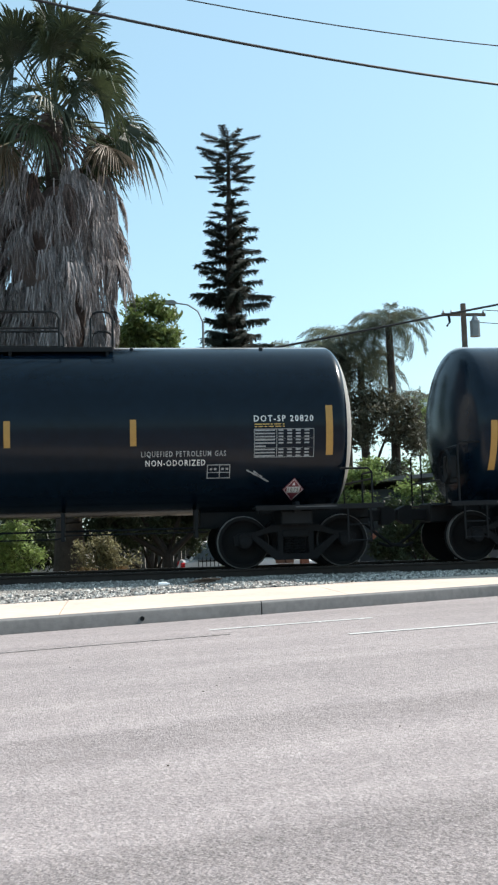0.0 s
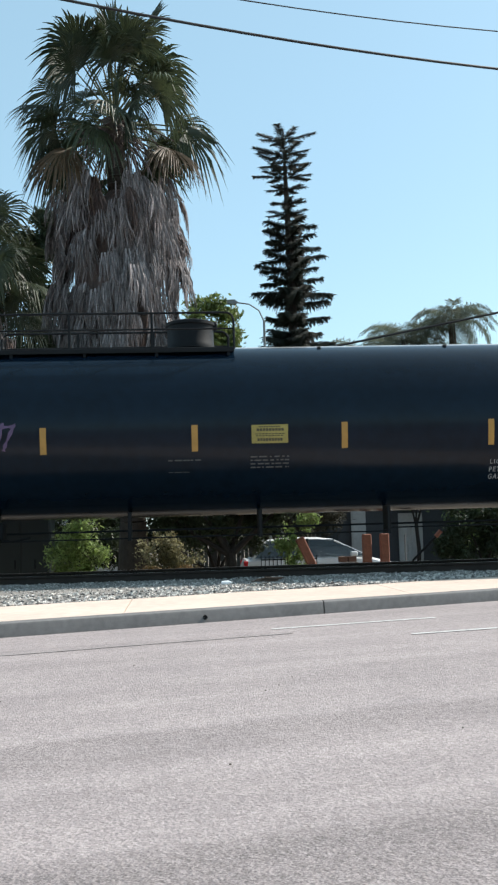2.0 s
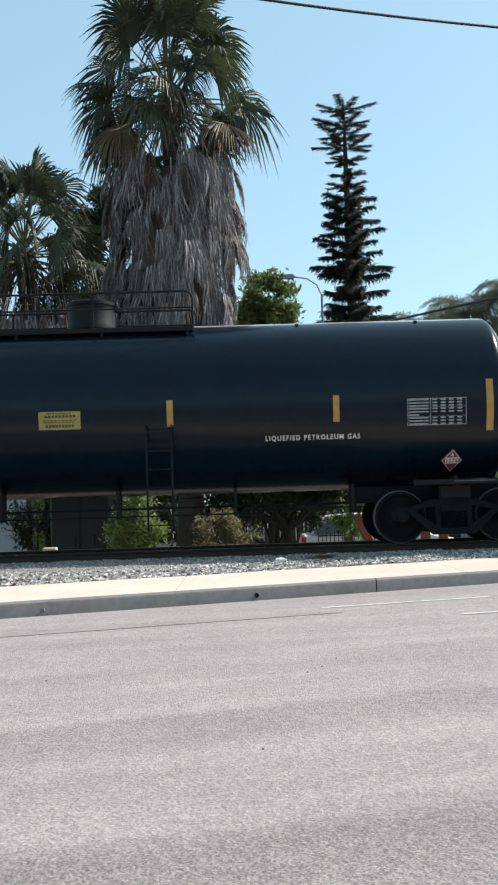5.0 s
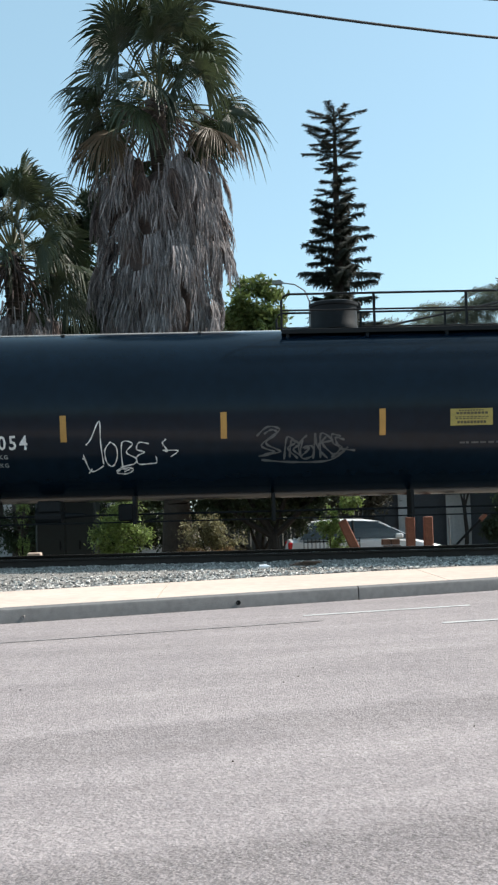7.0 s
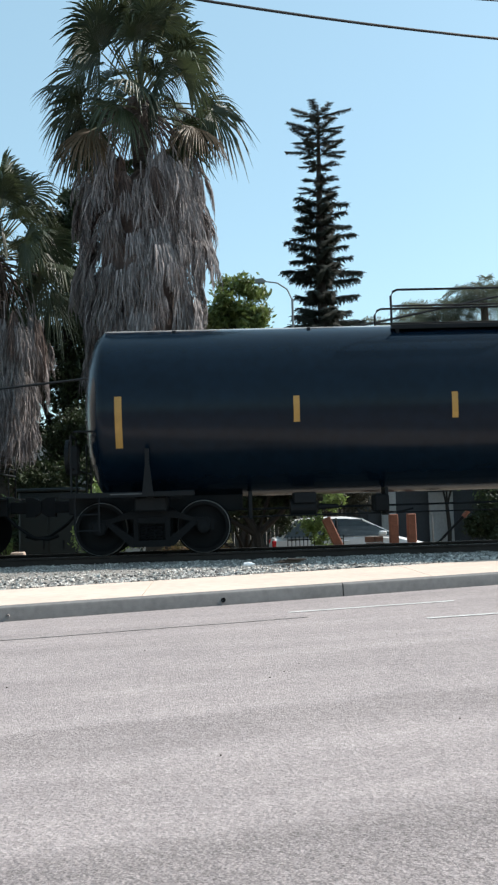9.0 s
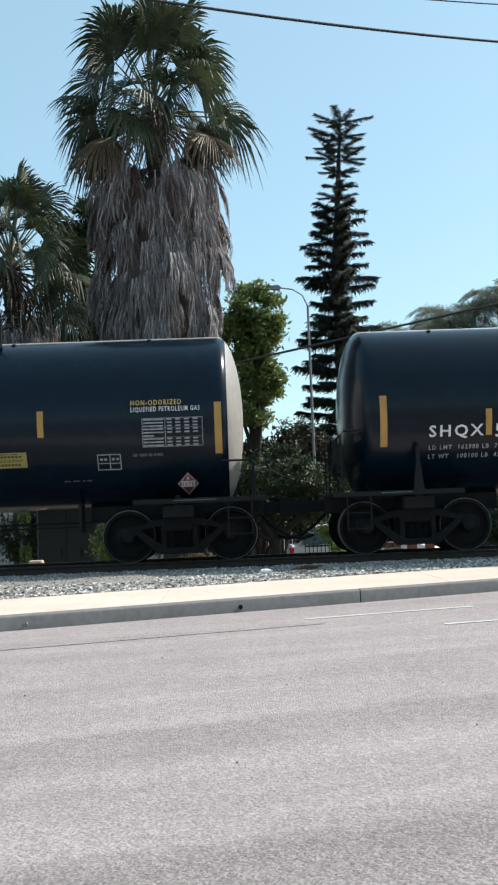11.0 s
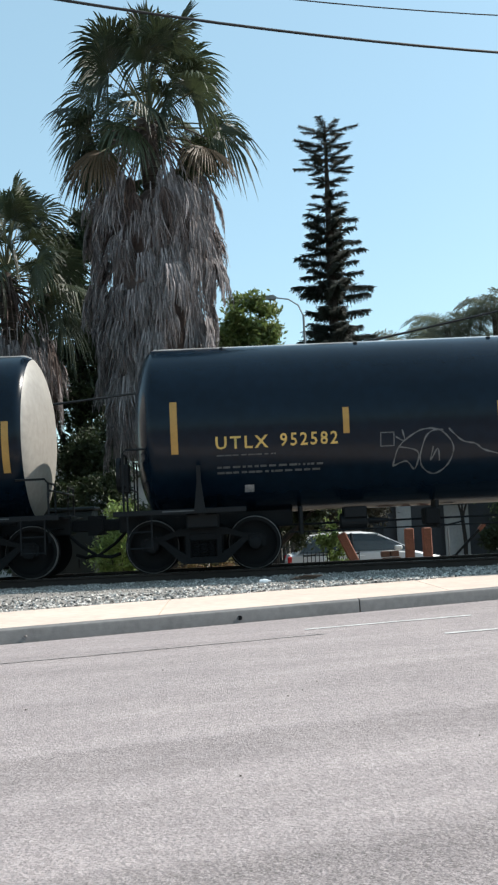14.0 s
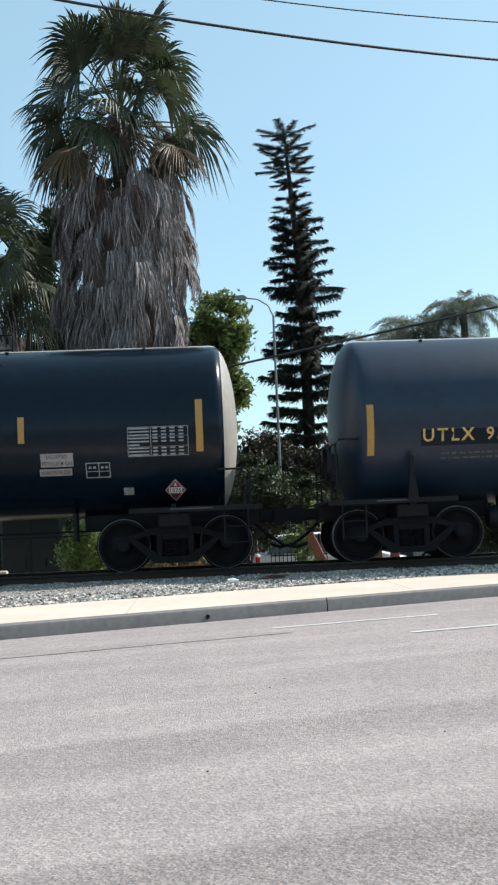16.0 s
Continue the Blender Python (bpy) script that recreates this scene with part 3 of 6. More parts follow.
def placard(x, z, parent, h=0.185):
    rim = Shape()
    c = [on_tank(x - h, z, 0.02), on_tank(x, z - h, 0.02), on_tank(x + h, z, 0.02), on_tank(x, z + h, 0.02)]
    cb = [on_tank(x - h, z, 0.006), on_tank(x, z - h, 0.006), on_tank(x + h, z, 0.006), on_tank(x, z + h, 0.006)]
    rim.add(c + cb, [(0, 1, 2, 3), (0, 4, 5, 1), (1, 5, 6, 2), (2, 6, 7, 3), (3, 7, 4, 0)])
    p = part("hazard_placard", rim, RED, parent, "red diamond hazard placard")
    s = Shape()
    k = h * 0.93
    pt = [(-k, 0), (0, -k), (k, 0), (0, k)]
    for a in range(4):
        (ax, az), (bx, bz) = pt[a], pt[(a + 1) % 4]
        s.add([on_tank(x + ax, z + az, 0.023), on_tank(x + bx, z + bz, 0.023), on_tank(x + bx * 0.93, z + bz * 0.93, 0.023), on_tank(x + ax * 0.93, z + az * 0.93, 0.023)], [(0, 1, 2, 3)])
    patch(x - h * 0.62, x + h * 0.62, z - h * 0.26, z + h * 0.26, 0.023, 3, s)
    s.add([on_tank(x - 0.03, z + 0.07, 0.023), on_tank(x + 0.03, z + 0.07, 0.023), on_tank(x, z + 0.13, 0.023)], [(0, 1, 2)])
    part("placard_panel", s, WHITE, p, "white border and number panel")
    lettering("1075", x - h * 0.5, x + h * 0.5, z - h * 0.19, z + h * 0.19, DARKBAR, p, "", 0.026, "number")


def warning_label(x0, x1, z0, z1, parent):
    p = part("warning_label", patch(x0, x1, z0, z1, 0.006), YELLOW, parent, "yellow rectangular emergency label with illegible print")
    s = Shape()
    h = z1 - z0
    for a, b, c, d in ((0.2, 0.8, 0.86, 0.92), (0.14, 0.9, 0.66, 0.80), (0.1, 0.92, 0.48, 0.53), (0.12, 0.88, 0.38, 0.43), (0.16, 0.86, 0.12, 0.27)):
        n = 9
        for q in range(n):
            l, r = a + (b - a) * q / n, a + (b - a) * (q + 0.78) / n
            patch(x0 + l * (x1 - x0), x0 + r * (x1 - x0), z0 + c * h, z0 + d * h, 0.008, 2, s)
    tagged(part("label_print", s, DARKBAR, p), kind="stuff")


def small_print(x0, x1, z0, z1, parent, n=3, material=None):
    s, rng = Shape(), random.Random(int(x0 * 100))
    h = (z1 - z0) / n
    for r in range(n):
        u = x0
        while u < x1 - 0.02:
            w = rng.uniform(0.03, 0.14)
            patch(u, min(u + w, x1), z0 + r * h + h * 0.28, z0 + r * h + h * 0.66, 0.006, 2, s)
            u += w + rng.uniform(0.012, 0.05)
    tagged(part("small_print", s, material or GREYD, parent, "illegible stencilled small print"), kind="stuff")


def outlined_box(x0, x1, z0, z1, parent, cross=True):
    s = frame_lines(x0, x1, z0, z1, 0.016)
    if cross:
        m = x0 + (x1 - x0) * 0.52
        patch(m, m + 0.014, z0, z1, 0.006, None, s)
        patch(x0, x1, z0 + (z1 - z0) * 0.4, z0 + (z1 - z0) * 0.4 + 0.012, 0.006, 2, s)
        for a in (0.12, 0.3, 0.62, 0.8):
            patch(x0 + a * (x1 - x0), x0 + (a + 0.11) * (x1 - x0), z0 + (z1 - z0) * 0.6, z0 + (z1 - z0) * 0.75, 0.0065, 2, s)
    return part("stencil_box", s, SPRAY if not cross else GREYW, parent, "white outlined stencil box")


SHARED = {}


def shared(key, maker):
    if key not in SHARED:
        SHARED[key] = maker()
    return SHARED[key]


def wheelset_mesh():
    s = Shape()
    for sd in (-1, 1):
        prof = [(0.655, 0.10), (0.66, 0.36), (0.655, 0.40), (0.66, 0.483), (0.685, 0.483), (0.70, 0.462), (0.795, 0.455), (0.800, 0.445), (0.800, 0.385),
                (0.785, 0.375), (0.755, 0.34), (0.735, 0.22), (0.765, 0.14), (0.80, 0.12), (0.80, 0.075), (0.86, 0.07), (0.86, 0.0)]
        ks = [0, 0, 0, 0, 0, 1, 1, 0, 0, 0, 0, 0, 0, 0, 0, 0]
        s.lathe([(sd * a, r) for a, r in prof], "y", 40, 0, ks=ks)
        # cap bolts so that the turning shows
        for q in range(3):
            a = q * 2.094
            s.box(-0.02, 0.02, min(sd * 0.86, sd * 0.885), max(sd * 0.86, sd * 0.885), 0.025, 0.06, 1, m=Matrix.Rotation(a, 4, "Y"))
    s.tube([(0, -0.66, 0), (0, 0.66, 0)], 0.085, 14)
    return s.mesh("wheelset", [WHEEL, RIM], True)


def side_frame_mesh():
    s = Shape()
    top = [(-1.06, 0.40), (-1.08, 0.56), (-0.98, 0.62), (-0.70, 0.63), (-0.42, 0.74), (0.42, 0.74), (0.70, 0.63), (0.98, 0.62), (1.08, 0.56), (1.06, 0.40)]
    s.prism(top + [(0.80, 0.42), (0.72, 0.55), (0.42, 0.62), (-0.42, 0.62), (-0.72, 0.55), (-0.80, 0.42)], -0.06, 0.06)
    s.prism([(-0.80, 0.55), (-0.66, 0.55), (-0.24, 0.25), (0.24, 0.25), (0.66, 0.55), (0.80, 0.55), (0.36, 0.14), (-0.36, 0.14)], -0.055, 0.055)
    for x in (-0.27, 0.27):
        s.box(x - 0.05, x + 0.05, -0.055, 0.055, 0.2, 0.66, bevel=0.015)
    for x in (-0.889, 0.889):
        s.box(x - 0.12, x + 0.12, -0.085, 0.085, 0.42, 0.60, bevel=0.02)
        s.lathe([(-0.11, 0.0), (-0.11, 0.085), (-0.095, 0.105), (0.06, 0.105)], "y", 16, at=(x, 0, AXLE_R))
    return s.mesh("side_frame", GRIME, True)


def spring_mesh():
    s = Shape()
    for cx in (-0.13, 0.0, 0.13):
        pts = [(cx + 0.055 * math.cos(a * 0.9), 0.055 * math.sin(a * 0.9), 0.25 + 0.28 * a / 42) for a in range(43)]
        s.tube(pts, 0.013, 5)
    s.box(-0.24, 0.24, -0.1, 0.1, 0.53, 0.66, bevel=0.02)
    return s.mesh("spring_nest", GRIME, True)


def coupler_mesh():
    s = Shape()
    s.box(-0.15, 0.62, -0.09, 0.09, 0.77, 0.98, bevel=0.02)
    s.prism([(0.60, 0.70), (0.60, 1.05), (0.74, 1.05), (0.86, 0.98), (0.88, 0.80), (0.74, 0.70)], -0.16, 0.10)
    s.tube([(0.2, -0.25, 0.80), (0.45, -0.28, 0.55), (0.75, -0.24, 0.34), (1.0, -0.2, 0.30), (1.18, -0.16, 0.36)], 0.03, 8)
    s.tube([(0.2, -0.25, 0.84), (0.1, -0.6, 0.84), (0.1, -1.35, 0.84)], 0.018, 6)
    s.tube([(0.1, -1.35, 0.84), (0.12, -1.4, 0.62)], 0.018, 6)
    return s.mesh("coupler", GRIME, True)


def tank_car(label, first, last, paint, platform, dome, ladder, group="tank cars of the train", loop=1, at_dome=False):
    """A tank car in its own space: x along the train, z up from the rail; returns the thing and its middle."""
    mid = (first + last) / 2
    half = (last - first) / 2
    car = thing("tank_car", label, "tank car", group)
    cyl, tip = half - 0.14, half + 0.29
    # tank: shell and rounded heads
    s = Shape()
    prof = [(-tip, 0.002)]
    for q in range(1, 15):
        a = q / 14 * math.pi / 2
        prof.append((-cyl - (tip - cyl) * math.cos(a), TANK_R * math.sin(a) ** 0.97))
    prof += [(q, TANK_R) for q in spread(-cyl * 0.98, cyl * 0.98, 8)] + [(-a, r) for a, r in reversed(prof)]
    # outer face of the +x head gets the painted sunlit crescent
    s.lathe(prof, "x", 96, at=(0, 0, TANK_Z), ks=[1 if a[0] > cyl + 0.14 else 0 for a, b in zip(prof, prof[1:])])
    part("tank", s, [paint, HEAD_LIT], car, smooth=True)
    # jacket bands with small lugs on top
    for q in spread(-cyl + 1.2, cyl - 1.2, 7):
        b = Shape()
        b.box(q - 0.035, q + 0.035, -0.62, -0.52, TANK_Z + 1.37, TANK_Z + 1.445, bevel=0.01)
        part("jacket_lug", b, BLACK, car)
    for sd in (-1, 1):
        e = sd * (half - 0.889)
        # stub sill, bolster, saddle, end deck with rail and ladder
        s = Shape()
        s.box(min(e - sd * 1.6, sd * (half + 0.62)), max(e - sd * 1.6, sd * (half + 0.62)), -0.33, 0.33, 0.72, 1.08, bevel=0.02)
        part("stub_sill", s, BLACK, car)
        s = Shape()
        s.prism([(e - 0.55, 0.95), (e - 0.42, 1.9), (e + 0.42, 1.9), (e + 0.55, 0.95)], -0.40, 0.40)
        s.box(e - 0.28, e + 0.28, -1.25, 1.25, 0.74, 1.0, bevel=0.03)
        s.box(e - 0.40, e + 0.40, -0.64, 0.64, 0.22, 0.80, bevel=0.05)
        s.prism([(e - 0.07, 0.95), (e - 0.03, 1.14), (e + 0.03, 1.14), (e + 0.07, 0.95)], -1.32, -1.02)
        part("bolster", s, BLACK, car)
        s = Shape()
        x0, x1 = sorted((e - sd * 0.75, sd * (half + 0.60)))
        s.box(x0, x1, -1.42, -1.02, 1.02, 1.055, bevel=0.008)
        s.box(x0, x1, -1.46, -1.42, 0.99, 1.08, bevel=0.008)
        s.box(x0, x1, 1.02, 1.42, 1.02, 1.055, bevel=0.008)
        ex = sd * (half + 0.35)
        s.box(ex - 0.25, ex + 0.25, -1.42, 1.42, 1.02, 1.055, bevel=0.008)
        part("end_deck", s, BLACK, car)
        q = e + sd * 0.30
        tagged(part("stencil_strip", Shape().box(q - 0.36, q + 0.36, -1.464, -1.461, 1.035, 1.055), GREYD, car, "thin pale stencilled strip on the sill"), kind="stuff")
        s = Shape()
        g = sd * (half + 0.42)
        top = 2.05 if sd < 0 else 1.62
        s.tube([(g, -1.38, 1.05), (g, -1.38, top), (g - sd * 0.06, -1.38, top + 0.07), (g - sd * 0.55, -1.36, top + 0.07)], 0.019, 8)
        s.tube([(g, -1.38, 1.5), (g, 1.38, 1.5)], 0.019, 8)
        s.tube([(g, -1.38, top), (g, -0.75, top), (g, -0.7, top - 0.05), (g, -0.7, 1.05)], 0.019, 8)
        s.tube([(g, 1.38, 1.05), (g, 1.38, top), (g, 0.75, top), (g, 0.7, 1.05)], 0.019, 8)
        part("end_handrail", s, BLACK, car)
        s = Shape()
        lx = sd * (half + 0.16)
        for a in (-0.2, 0.2):
            s.box(lx + a - 0.012, lx + a + 0.012, -1.47, -1.43, 0.42, 1.06)
        for z in (0.45, 0.72):
            s.tube([(lx - 0.2, -1.45, z), (lx + 0.2, -1.45, z)], 0.014, 6)
        part("side_step", s, BLACK, car)
        part("coupler", shared("coupler", coupler_mesh), GRIME, car, at=pose(sd * (half + 0.30), 0, 0, 0, 0, 0 if sd > 0 else 180))
        if sd < 0:
            s = Shape()
            s.lathe([(-0.03, 0.30), (0.03, 0.30)], "x", 24, at=(sd * (half + 0.52), -0.95, 1.72))
            s.tube([(sd * (half + 0.50), -0.95 + 0.28 * math.cos(a), 1.72 + 0.28 * math.sin(a)) for a in spread(0, 2 * math.pi, 21)], 0.018, 6)
            for a in range(3):
                s.tube([(sd * (half + 0.50), -0.95, 1.72), (sd * (half + 0.50), -0.95 + 0.28 * math.cos(a * 2.1), 1.72 + 0.28 * math.sin(a * 2.1))], 0.014, 6)
            s.box(min(sd * (half + 0.34), sd * (half + 0.5)), max(sd * (half + 0.34), sd * (half + 0.5)), -1.1, -0.8, 1.4, 1.9, bevel=0.02)
            part("brake_wheel", s, BLACK, car)
        # truck
        for y, turn in ((-1.0, 0), (1.0, 180)):
            part("side_frame", shared("side_frame", side_frame_mesh), GRIME, car, at=pose(e, y, 0, 0, 0, turn))
            part("spring_nest", shared("spring", spring_mesh), GRIME, car, at=pose(e, y * 0.98, 0))
        for a in (-0.889, 0.889):
            part("wheelset", shared("wheelset", wheelset_mesh), WHEEL, car, "steel wheel pair with worn bright rims", at=pose(e + a, 0, AXLE_R))
        s = Shape()
        for a in (-0.36, 0.36):
            s.tube([(e + a, -0.8, 0.33), (e + a, 0.8, 0.33)], 0.04, 8)
        s.tube([(e - 0.36, 0, 0.36), (e + 0.36, 0, 0.30)], 0.03, 8)
        part("brake_beam", s, GRIME, car)
    s = Shape()
    q = -half + 0.86
    s.prism([(q - 0.10, 1.0), (q - 0.035, 1.55), (q - 0.035, 1.80), (q + 0.035, 1.80), (q + 0.035, 1.55), (q + 0.10, 1.0)], -1.50, -1.43)
    part("tank_bracket", s, BLACK, car)
    # brake gear under the belly
    rng = random.Random(int(first * 10) + 300)
    s = Shape()
    s.tube([(-half + 2.2, -0.55, 0.73), (half - 2.2, -0.55, 0.73)], 0.020, 6)
    part("brake_rod", s, BLACK, car)
    s = Shape()
    s.tube([(-half + 2.4, -0.85, 0.60), (half * 0.4, -0.85, 0.60), (half * 0.42, -0.85, 0.66), (half - 2.4, -0.85, 0.66)], 0.014, 6)
    part("train_line_pipe", s, BLACK, car)
    for q in spread(-half + 2.6, half - 2.6, 6):
        s = Shape()
        s.box(q - 0.03, q + 0.03, -0.9, -0.5, 0.56, 1.05, bevel=0.005)
        part("pipe_hanger", s, BLACK, car)
    bx = -half + 2.75
    s = Shape()
    s.lathe([(-0.42, 0.0), (-0.42, 0.17), (-0.36, 0.21), (0.36, 0.21), (0.42, 0.17), (0.42, 0.0)], "x", 20, at=(bx, -0.75, 0.68))
    if first < 45 or first > 120:
        part("air_reservoir", s, BLACK, car, smooth=True)
    s = Shape()
    s.lathe([(-0.25, 0.0), (-0.25, 0.15), (0.2, 0.15), (0.25, 0.06), (0.6, 0.03)], "x", 18, at=(bx + 0.8, -0.7, 0.74))
    s.box(bx + 0.6, bx + 1.0, -0.9, -0.55, 0.8, 1.0, bevel=0.02)
    part("brake_cylinder", s, BLACK, car)
    s = Shape()
    s.box(bx + 2.0, bx + 2.26, -1.0, -0.6, 0.62, 0.92, bevel=0.03)
    s.tube([(bx + 2.1, -0.8, 0.64), (bx + 2.4, -0.85, 0.60), (bx + 2.7, -0.85, 0.66)], 0.018, 6)
    part("brake_valve", s, GRIME, car)
    # walkway on top with rails, housing
    p0, p1 = platform[0] - mid, platform[1] - mid
    for y in (-0.86, 0.62):
        s = Shape()
        s.box(p0, p1, y, y + 0.24, 3.93, 3.955, bevel=0.004)
        s.box(p0, p1, y - 0.03, y, 3.90, 3.985, bevel=0.006)
        part("walkway", s, BLACK, car, at=pose(0, 0, -0.07))
        for q in spread(p0 + 0.1, p1 - 0.1, 5):
            s = Shape()
            s.box(q - 0.025, q + 0.025, y, y + 0.2, 3.78, 3.93)
            part("walkway_bracket", s, BLACK, car, at=pose(0, 0, -0.07))
    # rails end in a short hoop beyond the ladder gap; some open at the housing too
    runs = [(p0, p1)]
    if loop > 0:
        runs = [(p0, p1 - 0.92), (p1 - 0.38, p1)]
    elif loop < 0:
        runs = [(p0, p0 + 0.42), (p0 + 0.92, p1)]
    if at_dome:
        d = dome - mid
        runs = [r for a, b in runs for r in ([(a, d - 0.52), (d + 0.52, b)] if a < d < b else [(a, b)])]
    for y in (-0.85, 0.85):
        for a, b in runs:
            k = 0.12 if loop else 0.03
            s = Shape()
            s.tube([(a, y, 3.95), (a, y, 4.61 - k), (a + k * 0.35, y, 4.61 - k * 0.3), (a + k, y, 4.61), (b - k, y, 4.61), (b - k * 0.35, y, 4.61 - k * 0.3), (b, y, 4.61 - k), (b, y, 3.95)], 0.021, 8)
            if b - a > 0.7:
                s.tube([(a, y, 4.32), (b, y, 4.32)], 0.017, 6)
            part("guard_rail", s, BLACK, car, at=pose(0, 0, -0.07))
            for q in spread(a, b, max(2, int((b - a) / 1.35) + 1))[1:-1]:
                s = Shape()
                s.box(q - 0.022, q + 0.022, y - 0.012, y + 0.012, 3.94, 4.60)
                part("rail_post", s, BLACK, car, at=pose(0, 0, -0.07))
    s = Shape()
    dx = dome - mid
    s.lathe([(3.96, 0.0), (3.96, 0.40), (4.0, 0.40), (4.02, 0.44), (4.10, 0.44), (4.12, 0.43), (4.44, 0.43), (4.46, 0.46), (4.51, 0.46), (4.53, 0.42), (4.55, 0.0)], "z", 32, at=(dx, 0, 0))
    s.box(dx + 0.38, dx + 0.5, -0.1, 0.1, 4.40, 4.54, bevel=0.02)
    part("valve_housing", s, BLACK, car, "round bolted valve housing", smooth=True)
    # ladder from the tank's flank to the ground
    if ladder is None:
        return car, mid
    s = Shape()
    lx = ladder - mid
    for a in (lx, lx + 0.42):
        s.tube([(a, -1.50, 2.12), (a, -1.58, 2.06), (a, -1.58, 1.0), (a, -1.52, 0.35)], 0.020, 6)
    for z in spread(0.45, 2.0, 6):
        p = (lx, -1.575, z)
        s.tube([p, (p[0] + 0.42, p[1], p[2])], 0.013, 6)
    part("side_ladder", s, BLACK, car)
    return car, mid


def stripes(car, mid, xs, z, h=0.44, w=0.105):
    for x in xs:
        part("reflective_stripe", patch(x - mid - w / 2, x - mid + w / 2, z - h / 2, z + h / 2), AMBER, car, "amber reflective tape strip")


TAG_LOOPS = [[(0.045, 0.55), (0.10, 0.66), (0.195, 1.0), (0.20, 0.6), (0.215, 0.19)], [(0.215, 0.16), (0.08, 0.06), (0.01, 0.38)], [(0.0, 0.3), (0.03, 0.28)], [(0.05, 0.02), (0.09, 0.10)],
             [(0.30, 0.60), (0.24, 0.45), (0.25, 0.22), (0.31, 0.15), (0.36, 0.30), (0.36, 0.5), (0.30, 0.60)], [(0.41, 0.12), (0.42, 0.58), (0.53, 0.56), (0.46, 0.40), (0.56, 0.28), (0.53, 0.18), (0.40, 0.14)],
             [(0.70, 0.55), (0.60, 0.58), (0.57, 0.45), (0.65, 0.40), (0.57, 0.32), (0.58, 0.18), (0.70, 0.18), (0.77, 0.20), (0.765, 0.32)],
             [(0.34, 0.05), (0.42, 0.13), (0.52, 0.08), (0.45, 0.0), (0.35, 0.02), (0.40, 0.09), (0.48, 0.08), (0.42, 0.04)], [(0.88, 0.63), (0.84, 0.55), (0.89, 0.42), (0.86, 0.40)], [(0.84, 0.42), (1.0, 0.41), (0.92, 0.30)]]
BUBBLE_LOOPS = [[(0.0, 0.75), (0.12, 1.0), (0.25, 0.9), (0.05, 0.5), (0.2, 0.3), (0.02, 0.2)], [(0.3, 0.1), (0.33, 0.7), (0.42, 0.55), (0.34, 0.4), (0.45, 0.12)], [(0.5, 0.65), (0.48, 0.2), (0.58, 0.4), (0.52, 0.38)],
                [(0.62, 0.1), (0.64, 0.8), (0.66, 0.45), (0.76, 0.7), (0.67, 0.42), (0.78, 0.1)], [(0.92, 0.7), (0.82, 0.75), (0.84, 0.5), (0.93, 0.4), (0.82, 0.12)], [(0.05, 0.1), (0.4, 0.02), (0.8, 0.05), (1.0, 0.4)], [(0.08, 0.8), (0.16, 0.92), (0.22, 0.82), (0.1, 0.55), (0.26, 0.32), (0.08, 0.26)],
                [(0.36, 0.15), (0.38, 0.62), (0.46, 0.5), (0.4, 0.36), (0.5, 0.16)], [(0.55, 0.75), (0.46, 0.5), (0.5, 0.12), (0.62, 0.2), (0.6, 0.45), (0.5, 0.4)], [(0.7, 0.12), (0.7, 0.78), (0.82, 0.6), (0.72, 0.5), (0.86, 0.15)], [(0.96, 0.6), (0.86, 0.66), (0.9, 0.4), (0.96, 0.3), (0.84, 0.2)], [(0.9, 0.36), (1.08, 0.3)]]
BIRD_LOOPS = [[(0.0, 0.2), (0.05, 0.62), (0.2, 0.92), (0.32, 1.0), (0.45, 0.95)], [(0.02, 0.85), (0.1, 0.75), (0.08, 1.0)], [(0.24, 0.4), (0.3, 0.85), (0.42, 0.95), (0.54, 0.6), (0.5, 0.2), (0.38, 0.0), (0.27, 0.15), (0.24, 0.4)],
              [(0.36, 0.6), (0.34, 0.3), (0.4, 0.55), (0.42, 0.28)], [(0.5, 0.98), (0.62, 0.7), (0.74, 0.62), (0.82, 0.48), (1.0, 0.35)], [(0.0, 0.2), (0.12, 0.3), (0.2, 0.12), (0.22, 0.5), (0.05, 0.62)]]
BLOCK_LOOPS = [[(0.0, 0.0), (0.03, 0.5), (0.06, 1.0), (0.06, 1.0), (0.13, 0.5), (0.19, 0.1), (0.19, 0.1), (0.23, 0.95)], [(0.27, 0.05), (0.31, 0.9), (0.31, 0.9), (0.46, 0.92), (0.46, 0.92), (0.40, 0.05)], [(0.44, 0.85), (0.62, 0.9), (0.62, 0.9), (0.55, 0.06)], [(0.6, 0.85), (0.8, 0.88), (0.8, 0.88), (0.70, 0.08)], [(0.77, 0.84), (1.0, 0.85), (1.0, 0.85), (0.86, 0.3), (0.82, 0.1)],
               [(0.0, 0.0), (0.4, 0.03), (0.75, 0.06)], [(0.1, 0.6), (0.2, 0.7)], [(0.33, 0.5), (0.42, 0.6)]]
